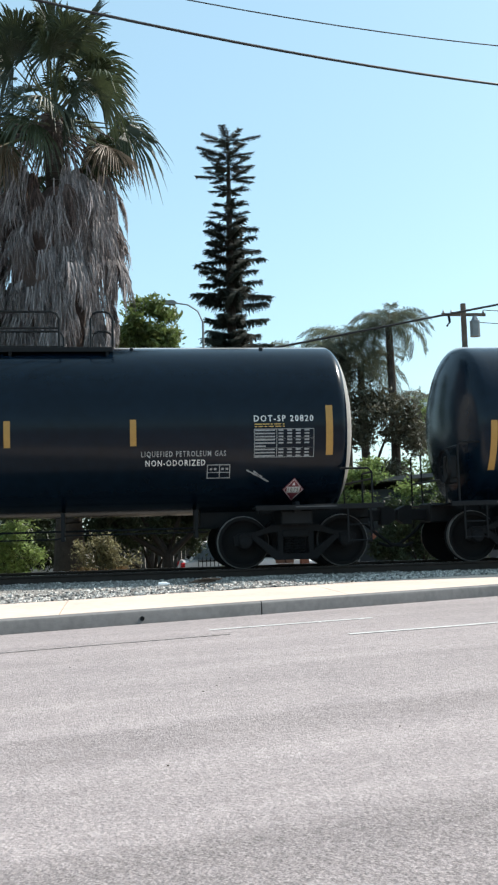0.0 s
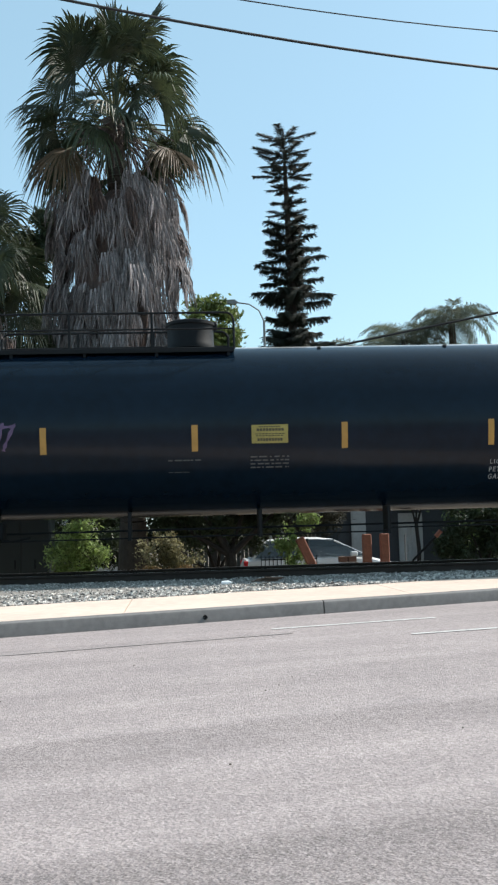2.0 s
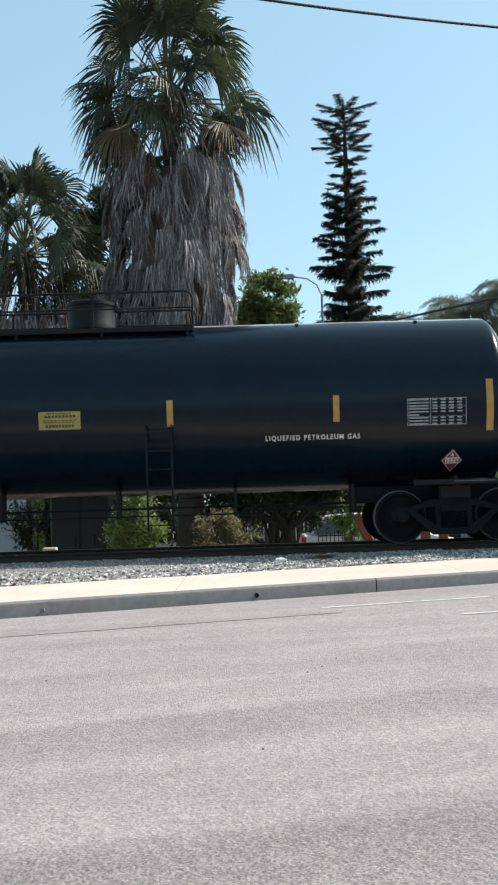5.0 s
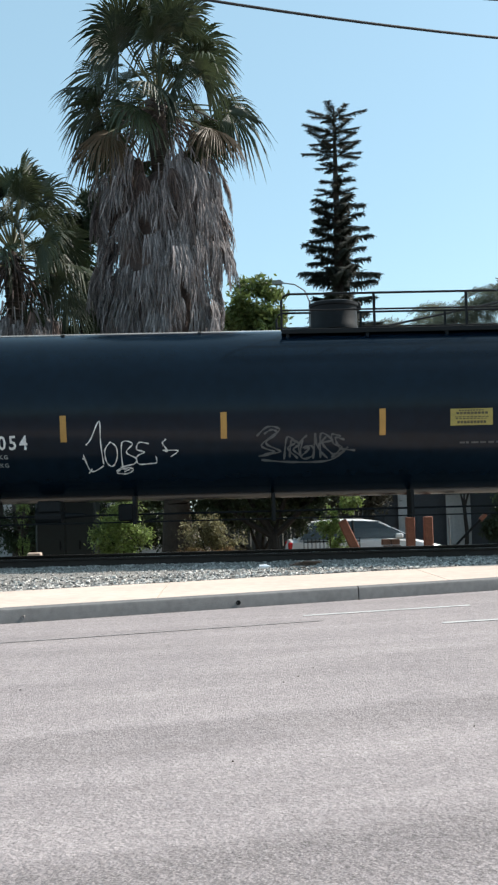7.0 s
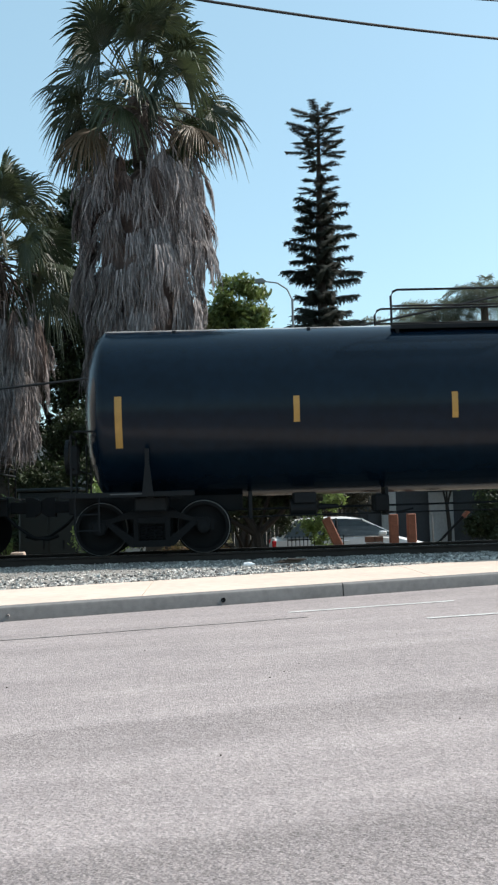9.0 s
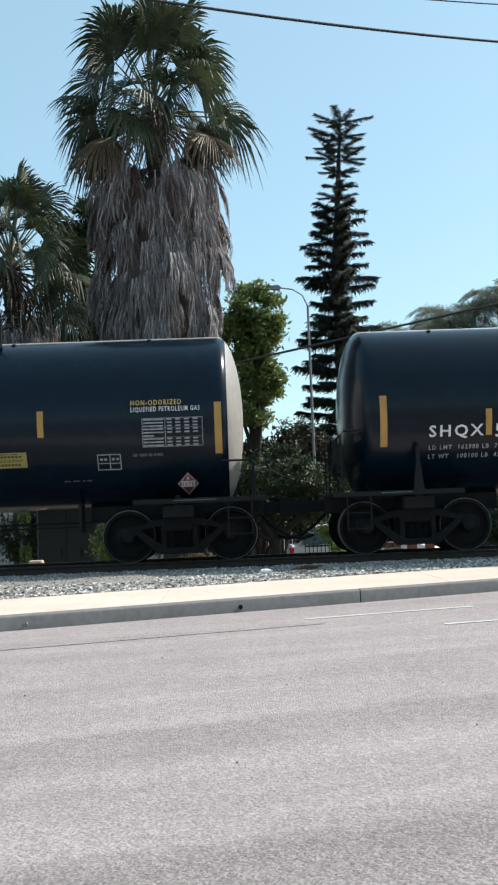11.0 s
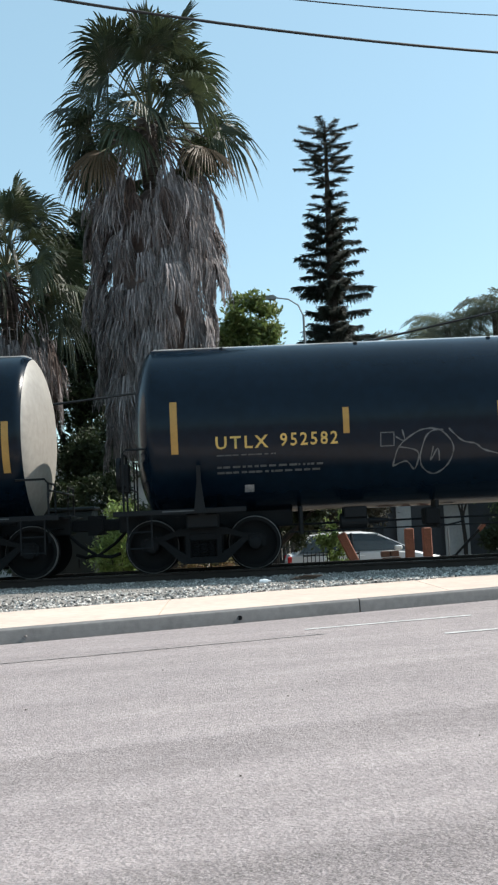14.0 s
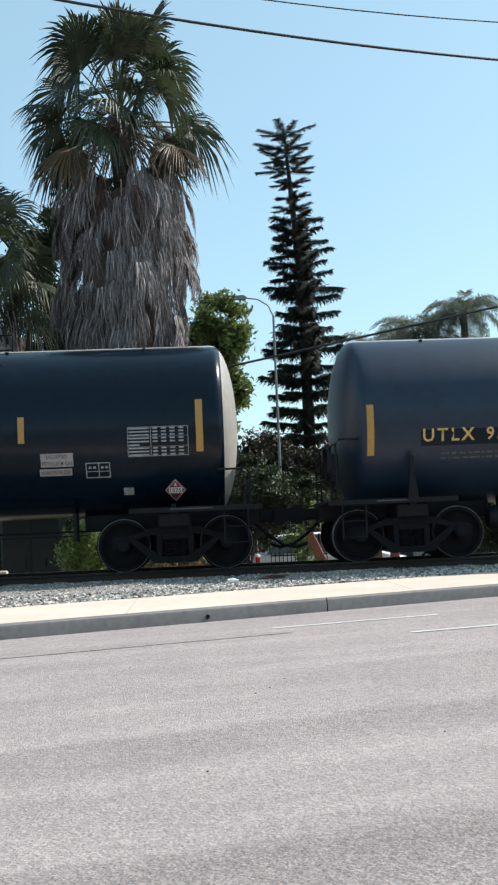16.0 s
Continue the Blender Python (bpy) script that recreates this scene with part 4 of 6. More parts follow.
WORD_LOOPS = [[(0.0, 0.1), (0.05, 0.8), (0.09, 0.1)], [(0.02, 0.4), (0.1, 0.42)], [(0.2, 0.7), (0.13, 0.65), (0.2, 0.35), (0.12, 0.1)], [(0.23, 0.1), (0.24, 0.7)], [(0.31, 0.1), (0.3, 0.7)], [(0.23, 0.4), (0.31, 0.4)],
              [(0.35, 0.6), (0.36, 0.15), (0.43, 0.2), (0.43, 0.6)], [(0.47, 0.1), (0.5, 0.6), (0.55, 0.4), (0.48, 0.3)], [(0.62, 0.65), (0.63, 0.15), (0.69, 0.2), (0.69, 0.65)], [(0.72, 0.1), (0.74, 0.65), (0.79, 0.15), (0.8, 0.65)],
              [(0.83, 0.1), (0.83, 0.6)], [(0.9, 0.6), (0.86, 0.4), (0.91, 0.15)], [(0.98, 0.65), (0.93, 0.6), (0.94, 0.1), (1.0, 0.12)], [(0.1, 0.0), (0.35, -0.05), (0.5, 0.02)], [(0.68, 0.0), (0.85, -0.04), (0.95, 0.02)], [(0.22, 0.9), (0.24, 1.15), (0.26, 0.9)], [(0.76, 0.9), (0.78, 1.2), (0.8, 0.95)]]

CARS = []


def build_train():
    black = "black tank car with amber side stripes rolling on the track"
    # car with the special-permit lettering
    c, m = tank_car("black tank car marked with white special-permit lettering", -7.3, 9.31, TANK, (-1.5, 5.32), 0.6, None)
    CARS.append((c, m))
    stripes(c, m, (8.98, -6.9), 2.35, 0.85, 0.12)
    stripes(c, m, (5.63, 3.57, 1.2, -1.2, -3.6), 2.34)
    lettering("DOT-SP 20820", 7.67 - m, 8.70 - m, 2.50, 2.61, WHITE, c)
    small_print(7.68 - m, 8.2 - m, 2.40, 2.48, c, 2, GOLD)
    data_table(7.67 - m, 8.71 - m, 1.90, 2.38, c)
    lettering("LIQUEFIED PETROLEUM GAS", 5.76 - m, 7.19 - m, 1.92, 2.03, GREYW, c)
    lettering("NON-ODORIZED", 5.83 - m, 6.84 - m, 1.785, 1.885, WHITE, c)
    outlined_box(6.87 - m, 7.27 - m, 1.57, 1.80, c)
    placard(8.40 - m, 1.37, c)
    strokes([[(0.0, 1.0), (0.4, 0.6), (1.0, 0.0)], [(0.3, 0.9), (0.7, 0.4)]], 7.55 - m, 7.95 - m, 1.5, 1.7, 0.03, GREYW, c, "grey scuff marks")
    # second car
    c, m = tank_car("black tank car with white numbers, a purple tag and amber stripes", 11.72, 28.26, TANK, (15.5, 20.75), 20.0, None, loop=-1)
    CARS.append((c, m))
    stripes(c, m, (11.94, 28.06), 2.05, 0.86, 0.12)
    stripes(c, m, (14.95, 17.48, 20.0, 22.55, 25.1), 2.25)
    lettering("CBTX  784765", 12.35 - m, 14.78 - m, 1.98, 2.20, WHITE, c, "white stencilled car number")
    lettering("LD  LMT    162500 LB    73700 KG", 12.88 - m, 14.62 - m, 1.845, 1.92, GREYW, c)
    lettering("LT   WT    100500 LB    45600 KG", 12.88 - m, 14.62 - m, 1.71, 1.785, GREYW, c)
    outlined_box(15.24 - m, 15.50 - m, 1.98, 2.23, c, False)
    lettering("PLATE", 15.29 - m, 15.45 - m, 2.15, 2.185, WHITE, c)
    lettering("C", 15.33 - m, 15.41 - m, 2.02, 2.12, WHITE, c)
    strokes(BLOCK_LOOPS, 16.05 - m, 17.0 - m, 2.05, 2.58, 0.07, PURPLE, c, "purple spray-painted block tag")
    warning_label(20.96 - m, 21.58 - m, 2.14, 2.45, c)
    small_print(20.94 - m, 21.6 - m, 1.72, 1.95, c, 4)
    small_print(19.55 - m, 20.1 - m, 1.86, 1.92, c, 1)
    small_print(19.55 - m, 19.9 - m, 1.68, 1.71, c, 1)
    for w, z, e in (("LIQUEFIED", 1.70, 25.72), ("PETROLEUM", 1.58, 25.80), ("GAS", 1.46, 25.33)):
        lettering(w, 25.11 - m, e - m, z, z + 0.085, GREYW, c)
    lettering("NON ODORIZED", 25.47 - m, 26.38 - m, 1.85, 1.945, WHITE, c)
    small_print(26.87 - m, 27.2 - m, 2.60, 2.64, c, 1)
    data_table(26.87 - m, 27.90 - m, 2.08, 2.53, c)
    outlined_box(26.73 - m, 27.15 - m, 1.58, 1.83, c)
    small_print(26.70 - m, 26.95 - m, 1.46, 1.52, c, 1)
    placard(27.49 - m, 1.47, c)
    # third car
    c, m = tank_car("black tank car with yellow stencilled numbers and amber stripes", 30.70, 46.10, TANK, (34.59, 40.8), 38.9, 40.0, loop=-1)
    CARS.append((c, m))
    stripes(c, m, (30.79, 45.8), 2.32, 0.86, 0.12)
    stripes(c, m, (34.06, 37.31, 40.4, 43.2), 2.32)
    lettering("UTLX  951542", 31.63 - m, 33.67 - m, 2.03, 2.24, GOLD, c, "yellow stencilled car number")
    small_print(31.75 - m, 33.0 - m, 1.91, 1.97, c, 1, GOLD)
    lettering("LD LMT   165800 LB   74200 KG", 31.75 - m, 33.45 - m, 1.73, 1.80, GREYW, c)
    lettering("LT WT     99200 LB   45000 KG", 31.75 - m, 33.45 - m, 1.61, 1.68, GREYW, c)
    outlined_box(34.20 - m, 34.45 - m, 1.98, 2.23, c, False)
    strokes([[(0.0, 0.5), (0.15, 0.9), (0.2, 0.1), (0.35, 0.8), (0.4, 0.3), (0.55, 0.7), (0.6, 0.2), (0.8, 0.6), (1.0, 0.4)]], 34.2 - m, 34.95 - m, 1.74, 1.86, 0.018, SPRAY, c, "small grey scrawl")
    warning_label(38.2 - m, 38.9 - m, 2.1, 2.4, c)
    lettering("LIQUEFIED PETROLEUM GAS", 42.0 - m, 43.6 - m, 1.8, 1.9, WHITE, c)
    data_table(44.4 - m, 45.4 - m, 2.0, 2.45, c)
    placard(45.2 - m, 1.42, c)
    # fourth car
    c, m = tank_car("black tank car with white numbers and white spray-painted tags", 48.40, 65.69, TANK, (56.06, 61.9), 57.08, 61.0)
    CARS.append((c, m))
    stripes(c, m, (48.98, 65.21), 2.03, 0.86, 0.12)
    stripes(c, m, (52.31, 55.0, 57.68, 59.83, 61.87), 2.19)
    lettering("CBTX  788054", 49.56 - m, 51.70 - m, 1.86, 2.10, WHITE, c, "white stencilled car number")
    lettering("LD LMT   155100 LB  70 350 KG", 49.6 - m, 51.35 - m, 1.715, 1.785, GREYW, c)
    lettering("LT WT     107900 LB  48 950 KG", 49.6 - m, 51.35 - m, 1.58, 1.65, GREYW, c)
    strokes(TAG_LOOPS, 52.6 - m, 54.22 - m, 1.435, 2.31, 0.026, WHITE, c, "thin white spray-painted tag")
    strokes(BUBBLE_LOOPS, 55.55 - m, 57.1 - m, 1.55, 2.15, 0.042, GREYD, c, "faded grey spray-painted tag")
    warning_label(58.83 - m, 59.55 - m, 2.10, 2.38, c)
    small_print(59.0 - m, 59.9 - m, 1.78, 1.86, c, 1)
    lettering("NON-ODORIZED", 62.12 - m, 63.17 - m, 1.715, 1.815, WHITE, c)
    lettering("LIQUEFIED PETROLEUM GAS", 62.11 - m, 63.33 - m, 1.495, 1.59, GREYW, c)
    small_print(63.4 - m, 63.75 - m, 1.42, 1.62, c, 4)
    small_print(64.0 - m, 64.4 - m, 2.45, 2.49, c, 1, WHITE)
    data_table(64.0 - m, 65.01 - m, 1.97, 2.41, c)
    placard(64.79 - m, 1.39, c)
    # fifth car
    c, m = tank_car("black tank car with white tags and high white lettering", 68.00, 85.12, TANK, (73.2, 81.2), 76.4, None, at_dome=True)
    CARS.append((c, m))
    stripes(c, m, (68.4, 84.96), 2.25, 0.86, 0.12)
    stripes(c, m, (71.4, 74.1, 76.7, 79.35, 81.98), 2.40)
    strokes(WORD_LOOPS, 77.5 - m, 79.85 - m, 1.56, 1.88, 0.035, WHITE, c, "white spray-painted handstyle tag")
    warning_label(81.0 - m, 81.72 - m, 1.70, 1.95, c)
    lettering("NON-ODORIZED", 83.5 - m, 84.35 - m, 2.66, 2.75, GOLD, c)
    lettering("LIQUEFIED PETROLEUM GAS", 83.5 - m, 84.66 - m, 2.535, 2.635, WHITE, c)
    data_table(83.68 - m, 84.70 - m, 1.96, 2.44, c)
    outlined_box(82.90 - m, 83.30 - m, 1.61, 1.87, c)
    small_print(83.5 - m, 84.05 - m, 1.78, 1.9, c, 1)
    small_print(82.3 - m, 82.8 - m, 1.42, 1.48, c, 1)
    placard(84.41 - m, 1.35, c)
    # sixth car
    c, m = tank_car("black tank car with white four-letter mark and clean stripes", 87.45, 103.92, TANK, (94.4, 101.3), 95.45, 101.25, at_dome=True)
    CARS.append((c, m))
    stripes(c, m, (87.76, 103.67), 2.25, 0.86, 0.12)
    stripes(c, m, (89.55, 92.2, 95.09, 98.15, 101.02), 2.18)
    lettering("SHQX", 88.53 - m, 89.46 - m, 1.92, 2.15, WHITE, c, "white stencilled car mark")
    lettering("5276", 89.66 - m, 90.42 - m, 1.92, 2.15, WHITE, c, "white stencilled car number")
    lettering("LD LMT  162900 LB  73 900 KG", 88.53 - m, 90.2 - m, 1.745, 1.82, GREYW, c)
    lettering("LT WT   100100 LB  45 400 KG", 88.53 - m, 90.2 - m, 1.60, 1.675, GREYW, c)
    outlined_box(91.05 - m, 91.32 - m, 1.88, 2.13, c, False)
    lettering("PLATE", 91.10 - m, 91.27 - m, 2.05, 2.09, WHITE, c)
    lettering("C", 91.14 - m, 91.22 - m, 1.92, 2.02, WHITE, c)
    strokes([[(0.0, 0.3), (0.2, 0.8), (0.3, 0.2), (0.5, 0.9), (0.6, 0.1), (1.0, 0.6)]], 90.9 - m, 91.6 - m, 1.68, 1.78, 0.016, SPRAY, c, "faint pencil-thin scrawl")
    warning_label(93.66 - m, 94.4 - m, 1.59, 1.83, c)
    small_print(94.95 - m, 95.27 - m, 2.80, 2.95, c, 3, WHITE)
    s = Shape()
    for q in range(4):
        a, b = [(-0.1, 0), (0, -0.1), (0.1, 0), (0, 0.1)][q], [(0, -0.1), (0.1, 0), (0, 0.1), (-0.1, 0)][q]
        k = 95.74 - m
        s.add([on_tank(k + a[0], 1.67 + a[1], 0.006), on_tank(k + b[0], 1.67 + b[1], 0.006), on_tank(k + b[0] * 0.82, 1.67 + b[1] * 0.82, 0.006), on_tank(k + a[0] * 0.82, 1.67 + a[1] * 0.82, 0.006)], [(0, 1, 2, 3)])
    patch(k - 0.06, k + 0.06, 1.65, 1.69, 0.006, 2, s)
    part("maker_emblem", s, WHITE, c, "small white diamond outline")
    lettering("LIQUEFIED PETROLEUM GAS", 96.57 - m, 98.54 - m, 1.715, 1.805, WHITE, c)
    lettering("NON-ODORIZED", 96.57 - m, 97.68 - m, 1.57, 1.66, WHITE, c)
    lettering("DOT 112J340W", 101.37 - m, 101.9 - m, 2.27, 2.33, GREYW, c)
    data_table(101.39 - m, 102.38 - m, 1.83, 2.24, c)
    placard(102.35 - m, 1.33, c)
    # seventh car
    c, m = tank_car("black tank car with yellow number and white bird-like graffiti", 106.02, 123.15, TANK, (113.50, 119.25), 114.60, None, loop=0)
    CARS.append((c, m))
    stripes(c, m, (106.50, 122.74), 2.44, 0.88, 0.12)
    stripes(c, m, (109.41, 112.05, 114.58, 116.97, 119.77), 2.45)
    lettering("UTLX", 107.19 - m, 108.08 - m, 2.05, 2.26, GOLD, c, "yellow stencilled car mark")
    lettering("952582", 108.28 - m, 109.26 - m, 2.06, 2.28, GOLD, c, "yellow stencilled car number")
    small_print(107.20 - m, 108.20 - m, 1.92, 1.98, c, 1)
    small_print(107.20 - m, 109.00 - m, 1.62, 1.80, c, 2)
    part("paper_label", patch(107.66 - m, 107.82 - m, 1.33, 1.45), GREYW, c, "small grey paper label")
    outlined_box(109.98 - m, 110.22 - m, 1.98, 2.22, c, False)
    strokes(BIRD_LOOPS, 110.20 - m, 112.10 - m, 1.50, 2.25, 0.032, SPRAY, c, "pale spray-painted bird-like outline")
    warning_label(117.30 - m, 117.95 - m, 2.03, 2.38, c)
    part("product_label", patch(120.07 - m, 120.61 - m, 1.83, 2.05), LABEL, c, "white product label with dark words")
    lettering("LIQUEFIED", 120.17 - m, 120.51 - m, 1.955, 2.025, DARKBAR, c, "", 0.009)
    lettering("PETROLEUM GAS", 120.09 - m, 120.59 - m, 1.85, 1.92, DARKBAR, c, "", 0.009)
    part("product_label", patch(120.04 - m, 120.58 - m, 1.685, 1.80), LABEL, c, "white product label with dark words")
    lettering("NON-ODORIZED", 120.07 - m, 120.55 - m, 1.71, 1.775, DARKBAR, c, "", 0.009)
    outlined_box(120.81 - m, 121.22 - m, 1.63, 1.88, c)
    part("paper_label", patch(121.42 - m, 121.59 - m, 1.33, 1.45), GREYW, c, "small grey paper label")
    data_table(121.53 - m, 122.55 - m, 1.95, 2.44, c)
    placard(122.30 - m, 1.39, c)
    # eighth car
    c, m = tank_car("faded blue-black tank car with yellow stencilled mark", 125.47, 142.07, TANK_BLUE, (131.07, 136.57), 133.57, 135.57)
    CARS.append((c, m))
    stripes(c, m, (125.65, 141.67), 2.25, 0.86, 0.12)
    stripes(c, m, (128.97, 131.77, 134.57, 137.37), 2.35)
    part("number_panel", patch(126.52 - m, 128.77 - m, 1.95, 2.22, 0.005), TANK, c, "darker repainted number panel")
    lettering("UTLX", 126.55 - m, 127.45 - m, 2.02, 2.24, GOLD, c, "yellow stencilled car mark", 0.008)
    lettering("95", 127.65 - m, 127.97 - m, 2.02, 2.24, GOLD, c, "yellow stencilled car number", 0.008)
    small_print(126.87 - m, 128.47 - m, 1.70, 1.86, c, 2)


build_train()


# ---- trees and planting behind the track ----
def fan_leaf(rng, az, el, stalk, blade, start, roll, droop, spread_deg=220, segs=44):
    """A fan palm leaf in its palm's space: an arching stalk, a pleated blade webbed to the middle, and split tips that hang."""
    s = Shape()
    a0, e0 = radians(az), radians(el)
    out = Vector((math.cos(a0), math.sin(a0), 0))
    d = out * math.cos(e0) + Vector((0, 0, math.sin(e0)))
    sag = 0.16 * stalk * math.cos(e0) ** 2
    pts = [start + d * stalk * t - Vector((0, 0, sag * t * t)) for t in (0, 0.35, 0.7, 1.0)]
    s.tube(pts, 0.030, 5, 1, 0.016, False)
    x = (pts[3] - pts[2]).normalized()
    side = Vector((-math.sin(a0), math.cos(a0), 0))
    nrm = x.cross(side).normalized()
    y = side * math.cos(roll) + nrm * math.sin(roll)
    n = x.cross(y)
    da = radians(spread_deg) / segs
    for q in range(segs):
        a = radians(-spread_deg / 2) + da * (q + 0.5)
        ln = blade * (0.80 + 0.20 * math.cos(a * 0.7)) * rng.uniform(0.84, 1.08)
        c0, u = x * math.cos(a) + y * math.sin(a), y * math.cos(a) - x * math.sin(a)
        dr, sw = droop * rng.uniform(0.6, 1.5), rng.uniform(-0.05, 0.05)
        vs = []
        for t, w in ((0.03, 1.0), (0.35, 1.0), (0.68, 0.98), (0.86, 0.52), (1.0, 0.06)):
            c = pts[3] + c0 * ln * t - n * 0.25 * abs(math.sin(a)) * ln * t * t + u * sw * max(0, t - 0.5)
            c -= Vector((0, 0, dr * ln * max(0, t - 0.50) ** 1.4))
            h = ln * min(t, 0.66) * da / 2 * w
            vs += [c - u * h, c + n * h * 0.8, c + u * h]
        s.add(vs, [(3 * r + b, 3 * r + b + 1, 3 * r + b + 4, 3 * r + b + 3) for r in range(4) for b in range(2)])
    return s


def dead_leaf(rng, ln=1.7, strips=44, wide=0.30, tent=False):
    """A dead fan hanging closed: narrow ragged strips along -z from a pointed top."""
    s = Shape()
    if not tent:
        s.tube([(0, 0, 0.5), (0.10, 0, 0.2), (0.14, 0, 0)], 0.02, 4, 0, 0.014, False)
    for q in range(strips):
        a = rng.uniform(-1, 1)
        l = ln * rng.uniform(0.45, 1.0)
        w = rng.uniform(0.009, 0.024)
        tw = rng.uniform(-0.8, 0.8)
        bend = rng.uniform(-0.10, 0.10)
        top = 0.0 if tent else -rng.uniform(0, 0.45)
        vs = []
        for t in (0, 0.25, 0.55, 0.8, 1.0):
            x = 0.14 + 0.07 * math.sin(t * 3) + rng.uniform(-0.02, 0.05) * t
            y = a * (0.03 + wide * t ** 0.6 if tent else 0.24 + 0.10 * t) + bend * t * t + rng.uniform(-0.012, 0.012)
            ww = w * (1.05 - t * 0.8)
            dx, dy = math.sin(tw + t) * ww, math.cos(tw + t) * ww
            vs += [(x - dx, y - dy, top - l * t), (x + dx, y + dy, top - l * t)]
        s.add(vs, [(2 * r, 2 * r + 1, 2 * r + 3, 2 * r + 2) for r in range(4)])
    return s


def fan_palm(label, x, y, base, crown, skirt_to, skirt_r, seed, greens=34, deads=230, scale=1.0):
    """A skirted fan palm; crown: height of the growing point."""
    rng = random.Random(seed)
    palm = thing("fan_palm", label, "palm tree", "skirted fan palms", at=pose(x, y, base))
    h = crown - base
    s = Shape()
    pts = [(0.25 * (1 - q / 12) + 0.06 * math.sin(q * 0.9), 0.08 * math.cos(q * 1.3), h * q / 12) for q in range(13)]
    s.tube(pts[:3], 0.42 * scale, 18, 0, 0.28 * scale)
    s.tube(pts[2:], 0.28 * scale, 18, 0, 0.22 * scale)
    for q in range(int(h * 5)):
        f = q / (h * 5)
        s.lathe([(-0.04, 0.22), (0.0, 0.31 - 0.05 * f), (0.04, 0.22)], "z", 14, at=(0.25 * (1 - f), 0, q * 0.2 + 0.1))
    part("trunk", s, BARK, palm)
    # living crown: upright in the heart, level at the rim, hanging below
    for q in range(greens):
        f = (q + 0.5) / greens
        el = 86 - 106 * f ** 0.95 + rng.uniform(-9, 9)
        az = q * 137.5 + rng.uniform(-16, 16)
        start = Vector((0, 0, h + 0.25 - 0.6 * f))
        k = scale * rng.uniform(0.88, 1.12) * (1.14 if f < 0.3 else 1.0)
        src = fan_leaf(rng, az, el, 1.42 * k, 0.94 * k, start, radians(rng.uniform(-80, 80)), 0.4 + 1.0 * f + rng.uniform(0, 0.5))
        part("frond", src, [LEAF_OLD if f > 0.9 and q % 2 else LEAF_PALM, PETIOLE], palm)
    for q in range(greens // 7):
        # shorter leaves filling the heart
        k = scale * rng.uniform(0.72, 0.92)
        src = fan_leaf(rng, q * 137.5 + rng.uniform(-30, 30), rng.uniform(-15, 55), 1.05 * k, 0.95 * k, Vector((0, 0, h + rng.uniform(-0.5, 0.1))), radians(rng.uniform(-80, 80)), rng.uniform(0.8, 1.6))
        part("frond", src, [LEAF_PALM, PETIOLE], palm)
    # bare old stalks splayed below the heart
    for q in range(int(80 * scale)):
        az, r = rng.uniform(0, 2 * math.pi), skirt_r * rng.uniform(0.45, 1.0)
        z0, z1 = h - rng.uniform(0.0, 0.6), h - rng.uniform(0.5, 2.1)
        o = Vector((math.cos(az), math.sin(az), 0))
        s = Shape().tube([o * 0.15 + Vector((0, 0, z0)), o * r * 0.55 + Vector((0, 0, z0 * 0.65 + z1 * 0.35)), o * r + Vector((0, 0, z1))], 0.022, 4, 0, 0.012, False)
        part("old_stalk", s, LEAF_NECK, palm)
    # closed brown leaves hanging like tents round the neck
    tents = [dead_leaf(rng, rng.uniform(1.2, 1.6), 60, 0.30, True).mesh("folded_frond", LEAF_NECK) for _ in range(4)]
    for q in range(int(28 * scale)):
        az = q * 137.5 + rng.uniform(-14, 14)
        m = pose(0, 0, h - 1.75 - rng.uniform(0, 0.5), 0, 0, az) @ pose(skirt_r * rng.uniform(0.5, 0.98) - 0.14, 0, 0, rng.uniform(-7, 7), rng.uniform(-8, 4), rng.uniform(-20, 20)) @ Matrix.Scale(rng.uniform(0.8, 1.1), 4)
        part("folded_frond", rng.choice(tents), LEAF_NECK, palm, at=m)
    dead = [dead_leaf(rng, rng.uniform(0.75, 1.15), 60).mesh("dead_frond", LEAF_DEAD) for _ in range(6)]
    lo, hi = skirt_to - base, h - 1.65
    for q in range(deads):
        t = rng.random()
        z = lo + 0.9 + (hi - lo - 0.9) * t
        r = skirt_r * (0.70 + 0.30 * min(1, t * 1.7)) * rng.uniform(0.78, 0.98)
        az = rng.uniform(0, 360)
        k = rng.uniform(0.75, 1.15)
        m = pose(0, 0, z, 0, 0, az) @ pose(r - 0.2, 0, 0, rng.uniform(-7, 7), rng.uniform(-12, 6), rng.uniform(-25, 25)) @ Matrix.Scale(k, 4)
        part("dead_frond", rng.choice(dead), LEAF_DEAD, palm, at=m)
    core = Shape()
    core.lathe([(lo + 0.7, skirt_r * 0.40), (lo + 2, skirt_r * 0.58), (hi - 1.5, skirt_r * 0.60), (hi - 0.7, 0.6), (hi - 0.2, 0.25)], "z", 22)
    core.v = [(a + 0.14 * noise.noise((a * 3, b * 3, c * 2)), b + 0.14 * noise.noise((a * 3 + 9, b * 3, c * 2)), c) for a, b, c in core.v]
    part("skirt_core", core, LEAF_NECK, palm, "packed thatch of old dead fronds")
    return palm


